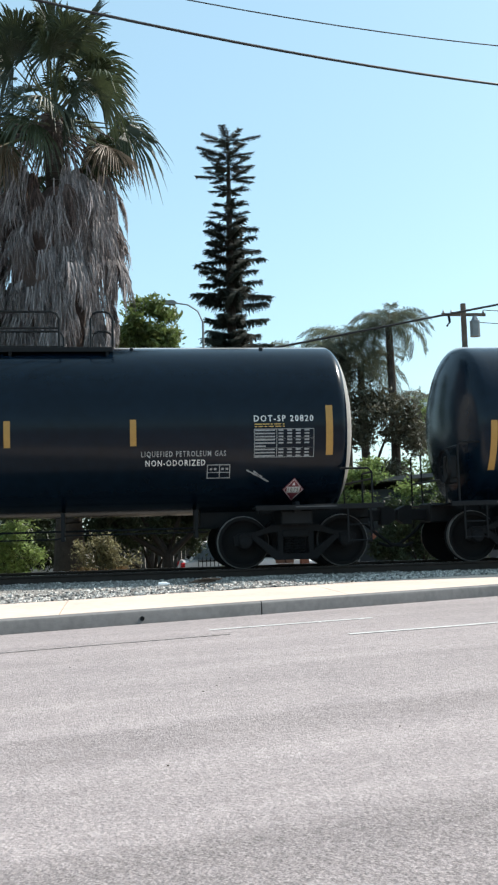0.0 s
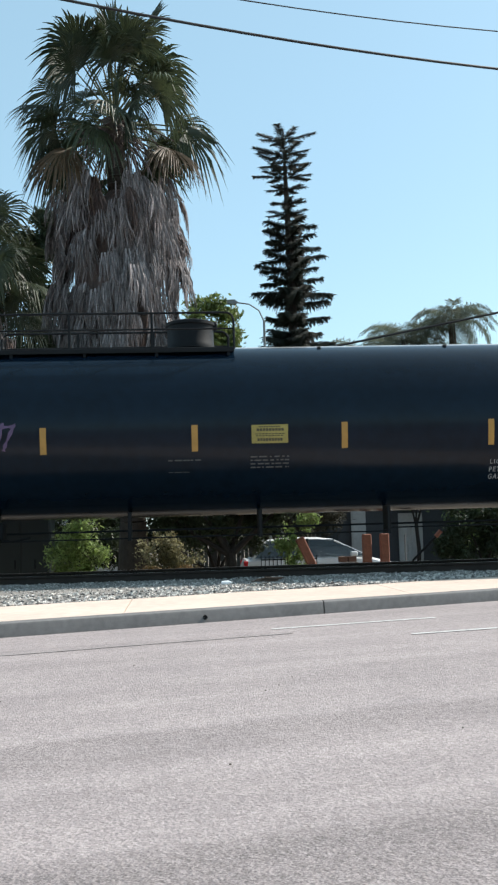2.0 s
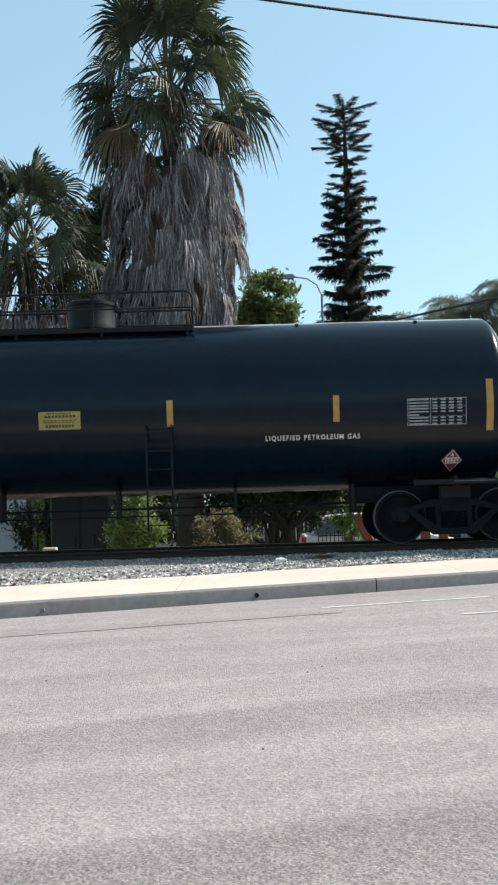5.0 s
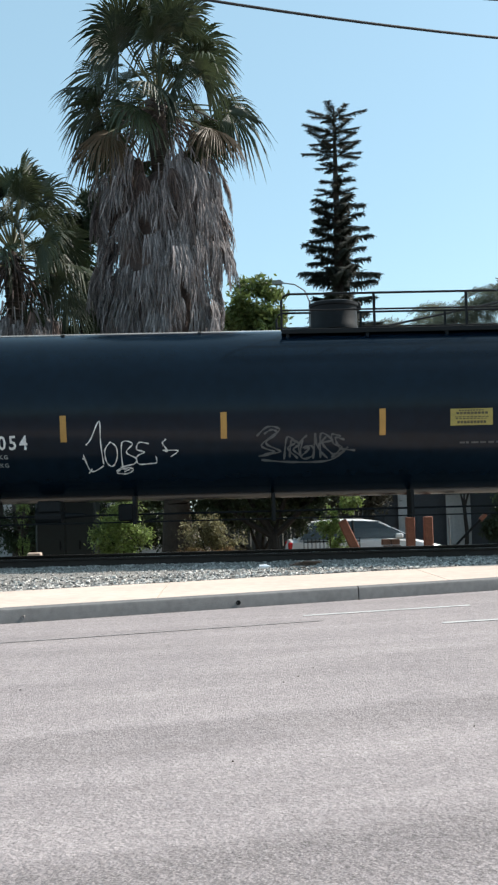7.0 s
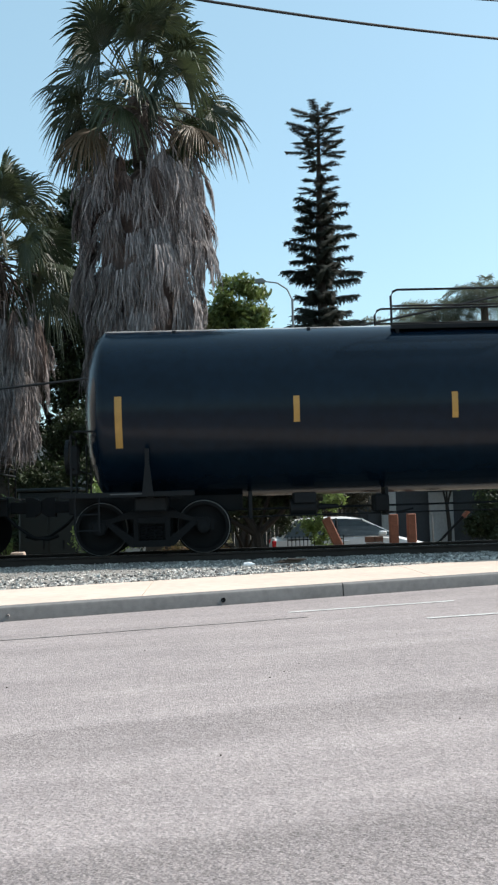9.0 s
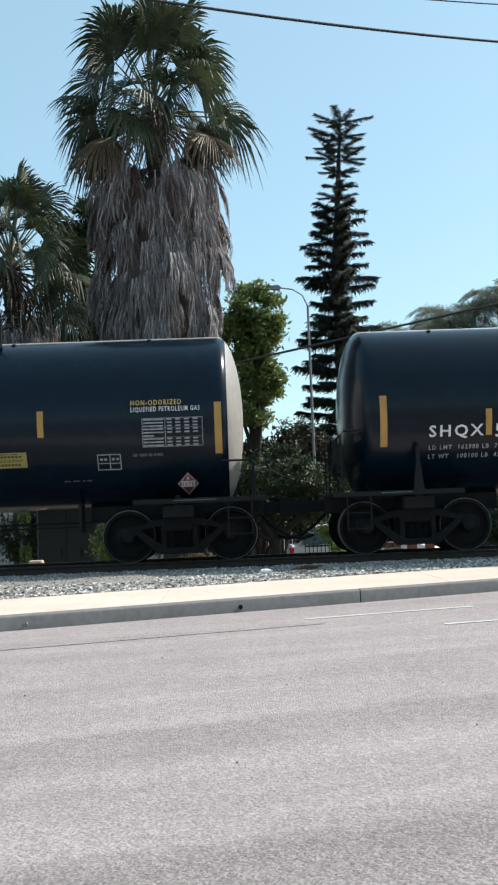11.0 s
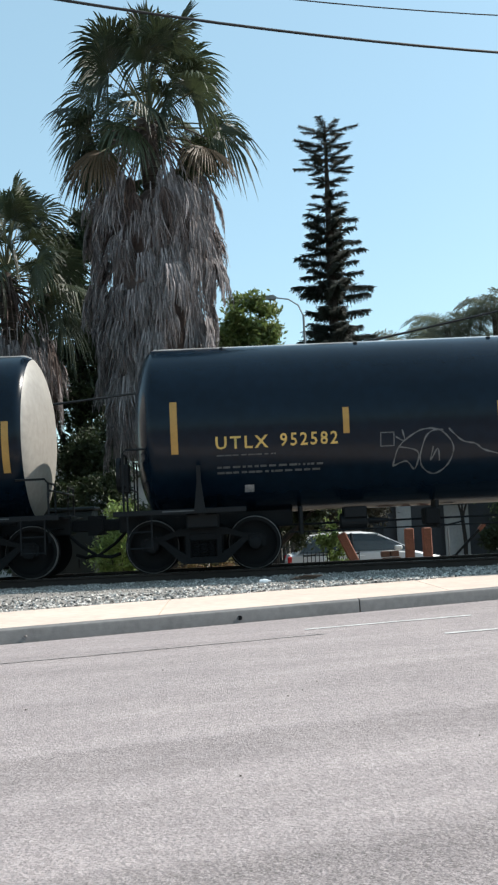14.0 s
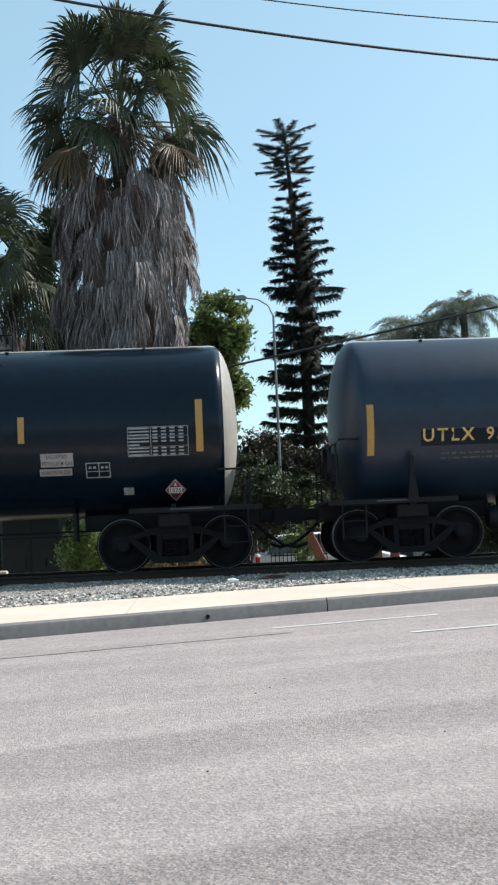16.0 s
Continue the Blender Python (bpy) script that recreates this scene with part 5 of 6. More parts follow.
def leaf_cloud(s, rng, centre, radii, n, size, clumps=14):
    """Small leaves gathered in uneven clumps within an ellipsoid."""
    cs = []
    for _ in range(clumps):
        d = Vector((rng.gauss(0, 1), rng.gauss(0, 1), rng.gauss(0, 1))).normalized() * rng.uniform(0.45, 1.0)
        cs.append((Vector((d.x * radii[0], d.y * radii[1], d.z * radii[2])), rng.uniform(0.28, 0.5)))
    for _ in range(n):
        c, k = rng.choice(cs)
        d = Vector((rng.gauss(0, 0.5), rng.gauss(0, 0.5), rng.gauss(0, 0.42)))
        p = Vector(centre) + c + Vector((d.x * radii[0] * k, d.y * radii[1] * k, d.z * radii[2] * k))
        l, w = size * rng.uniform(0.7, 1.4), size * rng.uniform(0.28, 0.5)
        e = Euler((rng.uniform(-1.1, 1.1), rng.uniform(-1.1, 1.1), rng.uniform(0, 6.3)))
        q = []
        for v in ((-l / 2, 0, 0), (0, -w / 2, 0.02 * l), (l / 2, 0, -0.1 * l), (0, w / 2, 0.02 * l)):
            v = Vector(v)
            v.rotate(e)
            q.append(p + v)
        s.add(q, [(0, 1, 2, 3)])
    return cs


def broadleaf(label, x, y, base, clouds, trunk_r, n, size, material, seed, name="tree", category="tree", bark=None):
    """clouds: (dx, dy, z, rx, ry, rz) masses of leaves, each on its own limb."""
    rng = random.Random(seed)
    tree = thing(name, label, category, at=pose(x, y, base))
    s = Shape()
    fork = min(c[2] - c[5] for c in clouds) - base
    fork = max(0.25, fork * 0.8)
    s.tube([(0, 0, -0.05), (0.06, 0.02, fork * 0.5), (0.0, 0.05, fork)], trunk_r * 1.15, 9, 0, trunk_r * 0.8)
    crown = Shape()
    per = n // len(clouds)
    for dx, dy, z, rx, ry, rz in clouds:
        mid = Vector((dx * 0.45, dy * 0.45, (z - base + fork) * 0.5 - 0.1))
        s.tube([(0, 0.05, fork * 0.96), tuple(mid), (dx, dy, z - base)], trunk_r * 0.6, 7, 0, trunk_r * 0.15)
        cs = leaf_cloud(crown, rng, (dx, dy, z - base), (rx, ry, rz), per, size)
        for c, k in cs[:7]:
            s.tube([tuple(Vector((dx, dy, z - base)) * 0.92 + mid * 0.08), tuple(Vector((dx, dy, z - base)) + c * 0.9)], trunk_r * 0.16, 5, 0, trunk_r * 0.04)
    part("trunk", s, bark or PINE_BARK, tree)
    part("crown", crown, material, tree)
    return tree


def whorl(s, rng, z, length, n, pitch, droop, dens, thick=0.033, up=(-0.10, 0.42), reach=1.0):
    """A tier of boughs, each feathered with twigs; up: how far the twigs rise or hang."""
    for q in range(n):
        a = q * 2 * math.pi / n + rng.uniform(-0.3, 0.3)
        ln = length * rng.uniform(0.72, 1.12)
        d = Vector((math.cos(a), math.sin(a), 0))
        pts = []
        for t in (0, 0.3, 0.65, 1.0):
            pts.append(d * ln * t + Vector((0, 0, z + ln * (math.sin(pitch) * t - droop * t * t + droop * 0.75 * t ** 3))))
        s.tube(pts, min(0.03, thick * 1.2), 4, 0, 0.008, False)
        side = Vector((-d.y, d.x, 0))
        m = max(5, int(ln * dens * 1.5))
        for k in range(m):
            t = 0.14 + 0.86 * (k + rng.random()) / m
            j = min(2, int(t / 0.34))
            p = pts[j].lerp(pts[j + 1], min(1, (t - (0, 0.3, 0.65)[j]) / 0.35))
            tw = (0.20 + 0.16 * ln * (1 - t) ** 0.6) * rng.uniform(0.6, 1.25) * reach
            for sg in (-1, 1):
                e = p + (side * sg * rng.uniform(0.4, 0.95) + d * rng.uniform(0.2, 0.7) + Vector((0, 0, rng.uniform(*up)))).normalized() * tw
                s.tube([p, p.lerp(e, 0.6) + Vector((0, 0, 0.02)), e], thick, 3, 0, thick * 0.4, False)


def island_pine(label, x, y, base, joint, top):
    """A tall tiered pine; the top above the joint leans in the wind on its own."""
    rng = random.Random(11)
    tree = thing("island_pine", label, "pine tree", at=pose(x, y, base))
    h, j = top - base, joint - base
    s = Shape()
    s.tube([(0, 0, 0), (0.05, 0, j * 0.5), (0, 0, j)], 0.26, 10, 0, 0.15)
    part("trunk", s, PINE_BARK, tree)
    s = Shape()
    z = 4.2
    while z < j - 0.15:
        f = z / h
        whorl(s, rng, z, 2.15 * (1 - f * 0.52) * rng.uniform(0.62, 1.15), rng.choice((4, 5, 5, 6)), 0.10 + rng.uniform(-0.1, 0.1), 0.16, 50, 0.022, (-0.95, 0.05), 1.1)
        z += rng.uniform(0.36, 0.60)
    tagged(part("foliage", s, PINE, tree), kind="stuff")
    crown = Shape()
    crown.tube([(0, 0, -0.1), (0, 0, (h - j) * 0.6), (0, 0, h - j)], 0.15, 8, 1, 0.02)
    z = 0.1
    while z < h - j - 0.1:
        f = z / (h - j)
        thin = f > 0.42
        ln = (1.30 - 0.40 * f) * rng.uniform(0.85, 1.1) * (0.62 if 0.40 < f < 0.62 else 1.0)
        if thin:
            whorl(crown, rng, z, ln * 1.05, 7, 0.02 + 0.30 * f ** 3, 0.02, 44, 0.0105, (-0.05, 0.10), 0.72)
        else:
            whorl(crown, rng, z, ln, 5, 0.10, 0.12, 46, 0.021, (-0.6, 0.12), 0.9)
        z += rng.uniform(0.30, 0.44) * (1.2 if f > 0.45 else 1)
    top_part = part("treetop", crown, [PINE, PINE_BARK], tree, "leaning sparse leader with upswept tiers", at=pose(0, 0, j))
    return tree, top_part


def feather_frond(rng, ln):
    s = Shape()
    pts = [Vector((ln * (t - 0.18 * t ** 3), 0, ln * (0.62 * t - 0.92 * t * t))) for t in spread(0, 1, 8)]
    s.tube(pts, 0.022, 4, 0, 0.006, False)
    for q in range(70):
        t = 0.12 + 0.88 * q / 70
        j = min(6, int(t * 7))
        p = pts[j].lerp(pts[j + 1], t * 7 - j)
        l = (0.62 - 0.4 * abs(t - 0.4)) * rng.uniform(0.8, 1.15)
        for sg in (-1, 1):
            up, out = rng.uniform(-0.5, 0.45), rng.uniform(0.25, 0.75)
            o = Vector((0.30 * l, sg * l * out, l * up * 0.6))
            e = o + Vector((0.15 * l, sg * l * 0.12, -l * rng.uniform(0.35, 0.8)))
            w = Vector((0.009, 0, 0.004))
            s.add([p - w * 0.5, p + w * 0.5, p + o + w, p + o - w, p + e], [(0, 1, 2, 3), (3, 2, 4)])
    return s


def feather_palm(label, x, y, base, crown, ln, n, seed, datas):
    rng = random.Random(seed)
    palm = thing("feather_palm", label, "palm tree", "feathery palms", at=pose(x, y, base))
    h = crown - base
    part("trunk", Shape().tube([(0, 0, 0), (0.1, 0, h * 0.5), (0, 0, h)], 0.22, 10, 0, 0.14), BARK, palm)
    for q in range(n):
        f = q / n
        el = 62 - 85 * f + rng.uniform(-8, 8)
        m = pose(0, 0, h, 0, 0, q * 137.5 + rng.uniform(-15, 15)) @ pose(0, 0, 0, 0, -el + 30, 0) @ Matrix.Scale(ln / 2.6 * rng.uniform(0.85, 1.1), 4)
        part("frond", rng.choice(datas), LEAF_FEATHER, palm, at=m)
    return palm


BACK = -0.68  # level of the land behind the track


def build_trees():
    fan_palm("tall fan palm with a thick grey skirt of dead fronds", -1.42, 24.0, BACK, 11.3, 2.9, 1.72, 3, 42, 299, 1.12)
    fan_palm("shorter fan palm with drooping dark fronds and dead skirt", -5.6, 26.5, BACK, 8.2, 2.6, 1.4, 8, 44, 220, 1.0)
    tree, top = island_pine("tall dark tiered island pine leaning in the wind", 4.13, 34.0, BACK, 9.6, 15.28)
    broadleaf("leafy bright green tree between palm and pine", 1.0, 30.0, BACK, [(0.15, 0, 7.3, 0.8, 0.8, 0.8), (-0.6, 0.3, 6.7, 0.9, 0.8, 0.9), (0.5, -0.2, 6.5, 0.6, 0.7, 0.7), (0.0, 0, 5.7, 0.75, 0.8, 0.7), (0.35, 0.1, 5.1, 0.65, 0.7, 0.6), (-0.6, 0.2, 4.6, 0.8, 0.7, 0.8), (-0.1, 0.1, 4.2, 0.6, 0.6, 0.5)], 0.16, 24000, 0.20, LEAF_MID, 21)
    broadleaf("dark leafy tree between the two fan palms", -4.2, 30.5, BACK, [(0.1, 0, 10.4, 0.6, 0.6, 0.8), (-0.2, 0, 9.0, 1.0, 0.9, 0.9), (0.5, 0, 7.4, 1.1, 0.9, 1.0), (-0.3, 0, 5.8, 1.3, 1.0, 1.1), (0.4, 0, 4.0, 1.4, 1.0, 1.2), (-1.6, 0, 6.6, 1.0, 0.8, 1.0), (-1.9, 0, 5.0, 1.1, 0.8, 1.1), (1.1, 0.2, 6.0, 0.9, 0.8, 1.2)], 0.2, 36000, 0.20, LEAF_DARK, 22)
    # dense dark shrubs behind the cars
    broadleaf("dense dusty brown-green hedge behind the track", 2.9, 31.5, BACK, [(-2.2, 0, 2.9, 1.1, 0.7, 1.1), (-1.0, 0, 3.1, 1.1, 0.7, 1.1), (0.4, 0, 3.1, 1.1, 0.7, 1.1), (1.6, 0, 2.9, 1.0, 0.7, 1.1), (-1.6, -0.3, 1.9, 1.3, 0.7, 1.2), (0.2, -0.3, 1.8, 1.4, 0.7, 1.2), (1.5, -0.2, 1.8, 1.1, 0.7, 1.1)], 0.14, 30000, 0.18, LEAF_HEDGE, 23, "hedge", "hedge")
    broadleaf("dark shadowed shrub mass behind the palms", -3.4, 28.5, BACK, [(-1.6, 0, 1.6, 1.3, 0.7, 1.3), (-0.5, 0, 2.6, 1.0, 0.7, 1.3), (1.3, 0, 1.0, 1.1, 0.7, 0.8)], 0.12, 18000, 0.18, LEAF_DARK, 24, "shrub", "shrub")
    broadleaf("grey-green tree mass under the feathery palms", 9.0, 37.0, BACK, [(-1.9, 0, 4.4, 1.5, 1.0, 1.6), (-0.3, 0, 5.6, 1.5, 1.0, 1.6), (1.6, 0, 4.9, 1.4, 1.0, 1.5), (-1.2, 0, 2.4, 1.6, 1.0, 1.3), (0.9, 0, 2.6, 1.6, 1.0, 1.4)], 0.2, 26000, 0.20, LEAF_BROWN, 25)
    broadleaf("sunlit yellow-green tree beside the feathery palms", 13.4, 40.0, BACK, [(0, 0, 5.2, 1.3, 1.0, 1.3), (0.9, 0, 3.8, 1.4, 1.0, 1.2), (-0.9, 0, 3.0, 1.3, 1.0, 1.2)], 0.18, 6500, 0.18, LEAF_LIGHT, 26)
    broadleaf("light green shrub seen between the couplings", 10.5, 33.0, BACK, [(-0.6, 0, 1.6, 1.0, 0.7, 0.9), (0.6, 0, 1.9, 1.0, 0.7, 0.9), (0.0, 0, 0.7, 1.1, 0.7, 0.9)], 0.08, 5000, 0.13, LEAF_LIGHT, 27, "shrub", "shrub")
    broadleaf("light green feathery shrub rising beside the garage", 7.9, 32.6, BACK, [(-0.4, 0, 2.7, 0.8, 0.4, 0.45), (0.6, 0, 2.9, 0.8, 0.4, 0.45), (0.0, 0, 2.0, 0.7, 0.4, 0.5)], 0.07, 5000, 0.12, LEAF_LIGHT, 29, "shrub", "shrub")
    broadleaf("dark dense shrub beside the grey garage", 9.7, 31.0, BACK, [(-0.95, 0, 0.3, 0.6, 0.5, 0.8), (-0.6, 0, 1.2, 0.7, 0.5, 0.7), (0.4, 0, 0.4, 0.9, 0.5, 0.9), (0.5, 0, 1.4, 0.9, 0.5, 0.7), (1.6, 0, 0.7, 0.9, 0.5, 0.9)], 0.08, 17000, 0.14, LEAF_DARK, 28, "shrub", "shrub")
    # planting right behind the track
    broadleaf("bright green leafy bush beside the palm trunk", -2.2, 21.3, BACK, [(0.05, 0, 1.35, 0.36, 0.35, 0.5), (-0.25, 0, 0.7, 0.4, 0.35, 0.5), (0.3, 0, 0.55, 0.42, 0.35, 0.5), (0.0, 0, 0.0, 0.5, 0.4, 0.4)], 0.05, 5200, 0.10, LEAF_LIGHT, 31, "bush", "bush")
    broadleaf("low twiggy flowering bush behind a little fence", -0.28, 21.7, BACK, [(-0.3, 0, 0.75, 0.4, 0.3, 0.4), (0.3, 0, 0.65, 0.42, 0.3, 0.45), (0.0, 0, 0.25, 0.6, 0.35, 0.35)], 0.04, 3000, 0.08, LEAF_PALE, 32, "bush", "bush")
    broadleaf("rust-red and yellow ground cover along the fence", -0.3, 21.3, BACK, [(-0.35, 0, 0.22, 0.4, 0.15, 0.14), (0.35, 0, 0.24, 0.4, 0.15, 0.14), (0.0, 0, 0.05, 0.6, 0.2, 0.2)], 0.02, 1500, 0.06, FLOWER, 33, "ground_cover", "plant")
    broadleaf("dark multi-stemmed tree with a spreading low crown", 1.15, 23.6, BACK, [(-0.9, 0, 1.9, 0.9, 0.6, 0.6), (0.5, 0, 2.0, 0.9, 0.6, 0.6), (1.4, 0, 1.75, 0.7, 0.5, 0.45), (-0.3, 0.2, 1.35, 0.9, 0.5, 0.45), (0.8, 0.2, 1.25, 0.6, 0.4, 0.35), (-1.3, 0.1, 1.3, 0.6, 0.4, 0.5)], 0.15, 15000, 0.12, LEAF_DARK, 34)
    broadleaf("thin bush with pale sunlit leaves in front of a car", 2.3, 21.7, BACK, [(0.0, 0, 0.75, 0.25, 0.25, 0.35), (0.15, 0, 0.3, 0.26, 0.25, 0.35), (0.45, 0, 1.25, 0.25, 0.2, 0.3)], 0.04, 2200, 0.10, LEAF_LIGHT, 35, "bush", "bush")
    broadleaf("small plant by the dark cabinet", -4.55, 22.4, BACK, [(0, 0, 0.35, 0.15, 0.15, 0.35), (0.0, 0, 1.2, 0.2, 0.15, 0.4)], 0.03, 500, 0.09, LEAF_LIGHT, 36, "bush", "bush")
    # two leaf masses added as dark shade, hiding bright fence and house wall
    broadleaf("added dark undergrowth filling the deep shade below the dark tree", 0.9, 25.2, BACK, [(-1.5, 0, 0.9, 0.8, 0.5, 0.8), (-0.5, 0, 1.3, 0.9, 0.5, 0.8), (0.6, 0, 1.2, 0.9, 0.5, 0.8), (-0.9, 0, 2.2, 1.0, 0.5, 0.7), (0.3, 0, 2.3, 1.0, 0.5, 0.7)], 0.08, 14000, 0.13, LEAF_DARK, 37, "shrub", "shrub")
    broadleaf("added dark undergrowth filling the deep shade between the palm trunks", -3.6, 26.4, BACK, [(-1.8, 0, 0.9, 0.9, 0.5, 0.9), (-0.7, 0, 0.8, 0.9, 0.5, 0.8), (0.5, 0, 1.0, 0.9, 0.5, 0.8), (1.4, 0, 0.9, 0.8, 0.5, 0.8), (-1.0, 0, 2.0, 1.0, 0.5, 0.7), (0.6, 0, 2.0, 1.0, 0.5, 0.7)], 0.08, 15000, 0.13, LEAF_DARK, 38, "shrub", "shrub")
    rng = random.Random(40)
    datas = [feather_frond(rng, 2.6).mesh("frond", LEAF_FEATHER) for _ in range(3)]
    for x, y, cr, ln, n, sd in ((7.4, 38, 7.6, 2.2, 36, 41), (9.3, 39, 8.5, 2.3, 38, 42), (11.0, 38, 9.1, 2.0, 40, 43), (8.3, 40, 7.7, 2.3, 34, 44), (13.8, 41, 6.3, 2.6, 20, 45), (10.3, 40, 7.6, 2.3, 36, 46)):
        feather_palm("feathery grey-green palm with arching drooping fronds", x, y, BACK, cr, ln, n, sd, datas)
    return top


PINE_TOP = build_trees()


# ---- street furniture, wires, car, buildings behind ----
def cable(name, a, b, sag, r, label):
    s = Shape()
    pts = [Vector(a).lerp(Vector(b), t) + Vector((0, 0, -sag * 4 * t * (1 - t))) for t in spread(0, 1, 25)]
    s.tube(pts, r, 6)
    return solid(name, s, WIRE, label, "cable")


def utility_pole(x, y, base, top):
    p = thing("utility_pole", "distant timber utility pole with transformer and crossarm", "utility pole", at=pose(x, y, base))
    h = top - base
    part("pole", Shape().tube([(0, 0, 0), (0, 0, h)], 0.17, 10, 0, 0.13), TIMBER_POLE, p)
    part("crossarm", Shape().box(-1.1, 1.1, -0.06, 0.06, h - 0.6, h - 0.46, bevel=0.01), TIMBER_POLE, p)
    s = Shape().lathe([(h - 1.6, 0.0), (h - 1.6, 0.24), (h - 0.85, 0.24), (h - 0.8, 0.18), (h - 0.55, 0.05), (h - 0.5, 0.0)], "z", 16, at=(0.55, 0, 0))
    part("transformer", s, POLE_GREY, p, smooth=True)
    for a in (-1.0, -0.6, 1.0):
        part("insulator", Shape().lathe([(h - 0.46, 0.03), (h - 0.40, 0.06), (h - 0.34, 0.03), (h - 0.28, 0.0)], "z", 8, at=(a, 0, 0)), POLE_GREY, p)
    part("cutout", Shape().tube([(-0.75, 0, h - 0.5), (-0.7, 0, h - 0.9), (-0.85, 0, h - 1.1)], 0.06, 6), BLACK, p)


def street_lamp(x, y, base, top):
    p = thing("street_lamp", "slim grey street lamp with a curved arm", "street lamp", at=pose(x, y, base))
    h = top - base
    part("pole", Shape().tube([(0, 0, 0), (0, 0, h - 0.5)], 0.052, 10, 0, 0.036), POLE_GREY, p)
    part("arm", Shape().tube([(0, 0, h - 0.55), (-0.15, 0, h - 0.2), (-0.45, 0, h), (-0.85, 0, h + 0.06)], 0.022, 8), POLE_GREY, p)
    part("lamp_head", Shape().prism([(-1.25, h + 0.02), (-1.2, h + 0.12), (-0.9, h + 0.14), (-0.8, h + 0.06), (-0.85, h)], -0.09, 0.09), POLE_GREY, p)


def parked_car():
    """A small white hatchback, nose towards +x, about 4.5 m long."""
    car = thing("parked_car", "white hatchback parked behind plants and posts", "car", at=pose(3.96, 28.2, BACK))
    sec = [(-2.24, 0.42, 0.72, 0.70), (-2.16, 0.30, 0.90, 0.80), (-1.3, 0.22, 0.95, 0.86), (0.6, 0.22, 0.93, 0.87), (1.3, 0.22, 0.88, 0.85), (2.0, 0.26, 0.70, 0.76), (2.26, 0.36, 0.56, 0.60)]
    s = Shape()
    k = 10
    for x, z0, z1, w in sec:
        m = (z0 + z1) / 2
        s.v += [(x, -w + 0.08, z0), (x, -w, z0 + 0.10), (x, -w - 0.01, m), (x, -w + 0.02, z1 - 0.06), (x, -w + 0.10, z1),
                (x, w - 0.10, z1), (x, w - 0.02, z1 - 0.06), (x, w + 0.01, m), (x, w, z0 + 0.10), (x, w - 0.08, z0)]
    for q in range(len(sec) - 1):
        for c in range(k):
            s.f.append((q * k + c, q * k + (c + 1) % k, (q + 1) * k + (c + 1) % k, (q + 1) * k + c))
    s.f += [tuple(range(k - 1, -1, -1)), tuple((len(sec) - 1) * k + c for c in range(k))]
    s.i = [0] * len(s.f)
    part("body", s, CAR_WHITE, car, smooth=True)
    roof = Shape()
    for x, z, w in ((-1.62, 1.40, 0.62), (-0.9, 1.47, 0.61), (-0.1, 1.46, 0.61), (0.32, 1.40, 0.61)):
        roof.v += [(x, -w, z - 0.05), (x, -w + 0.1, z), (x, w - 0.1, z), (x, w, z - 0.05)]
    roof.f = [(q * 4 + c, q * 4 + c + 1, q * 4 + c + 5, q * 4 + c + 4) for q in range(3) for c in range(3)]
    roof.i = [0] * len(roof.f)
    part("roof", roof, CAR_WHITE, car, smooth=True)
    for y in (-1, 1):
        for a, b in (((-1.98, 0.745, 0.90), (-1.62, 0.62, 1.36)), ((0.32, 0.61, 1.36), (1.28, 0.76, 0.88)), ((-0.42, 0.86, 0.92), (-0.42, 0.61, 1.42))):
            part("pillar", Shape().tube([(a[0], y * a[1], a[2]), (b[0], y * b[1], b[2])], 0.035, 6), CAR_WHITE if a[0] != -0.42 else BLACK, car)
        for a0, a1, b0, b1 in ((-1.92, -0.46, -1.58, -0.46), (-0.38, 1.22, -0.38, 0.30)):
            g = Shape()
            g.add([(a0, y * 0.845, 0.93), (a1, y * 0.83, 0.91), (b1, y * 0.60, 1.40), (b0, y * 0.60, 1.40)], [(0, 1, 2, 3)])
            part("side_window", g, CAR_GLASS, car)
        part("mirror", Shape().box(0.72, 0.92, min(y * 0.88, y * 1.04), max(y * 0.88, y * 1.04), 0.92, 1.05, bevel=0.03), CAR_WHITE, car)
        part("tail_light", Shape().box(-2.235, -2.10, min(y * 0.60, y * 0.80), max(y * 0.60, y * 0.80), 0.62, 0.86, bevel=0.03), TAIL, car, "red tail light")
        part("headlight", Shape().box(2.0, 2.24, min(y * 0.45, y * 0.70), max(y * 0.45, y * 0.70), 0.52, 0.64, bevel=0.04), CAR_GLASS, car)
        part("door_handle", Shape().box(-0.30, -0.12, min(y * 0.868, y * 0.895), max(y * 0.868, y * 0.895), 0.78, 0.81, bevel=0.01), CAR_WHITE, car)
        for x in (-1.38, 1.35):
            w = part("wheel", Shape().lathe([(-0.10, 0.20), (-0.10, 0.29), (-0.07, 0.32), (0.07, 0.32), (0.10, 0.29), (0.10, 0.20)], "y", 24, at=(x, y * 0.80, 0.32)), TYRE, car, smooth=True)
            part("rim", Shape().lathe([(-0.08, 0.0), (-0.085, 0.08), (-0.06, 0.19), (0.06, 0.19), (0.085, 0.08), (0.08, 0.0)], "y", 20, at=(x, y * 0.80, 0.32)), POLE_GREY, w)
    ws = Shape().add([(0.34, -0.58, 1.40), (0.34, 0.58, 1.40), (1.29, 0.72, 0.89), (1.29, -0.72, 0.89)], [(0, 1, 2, 3)])
    part("windscreen", ws, CAR_GLASS, car)
    part("rear_window", Shape().add([(-1.64, -0.56, 1.37), (-1.64, 0.56, 1.37), (-2.0, 0.68, 0.95), (-2.0, -0.68, 0.95)], [(3, 2, 1, 0)]), CAR_GLASS, car)


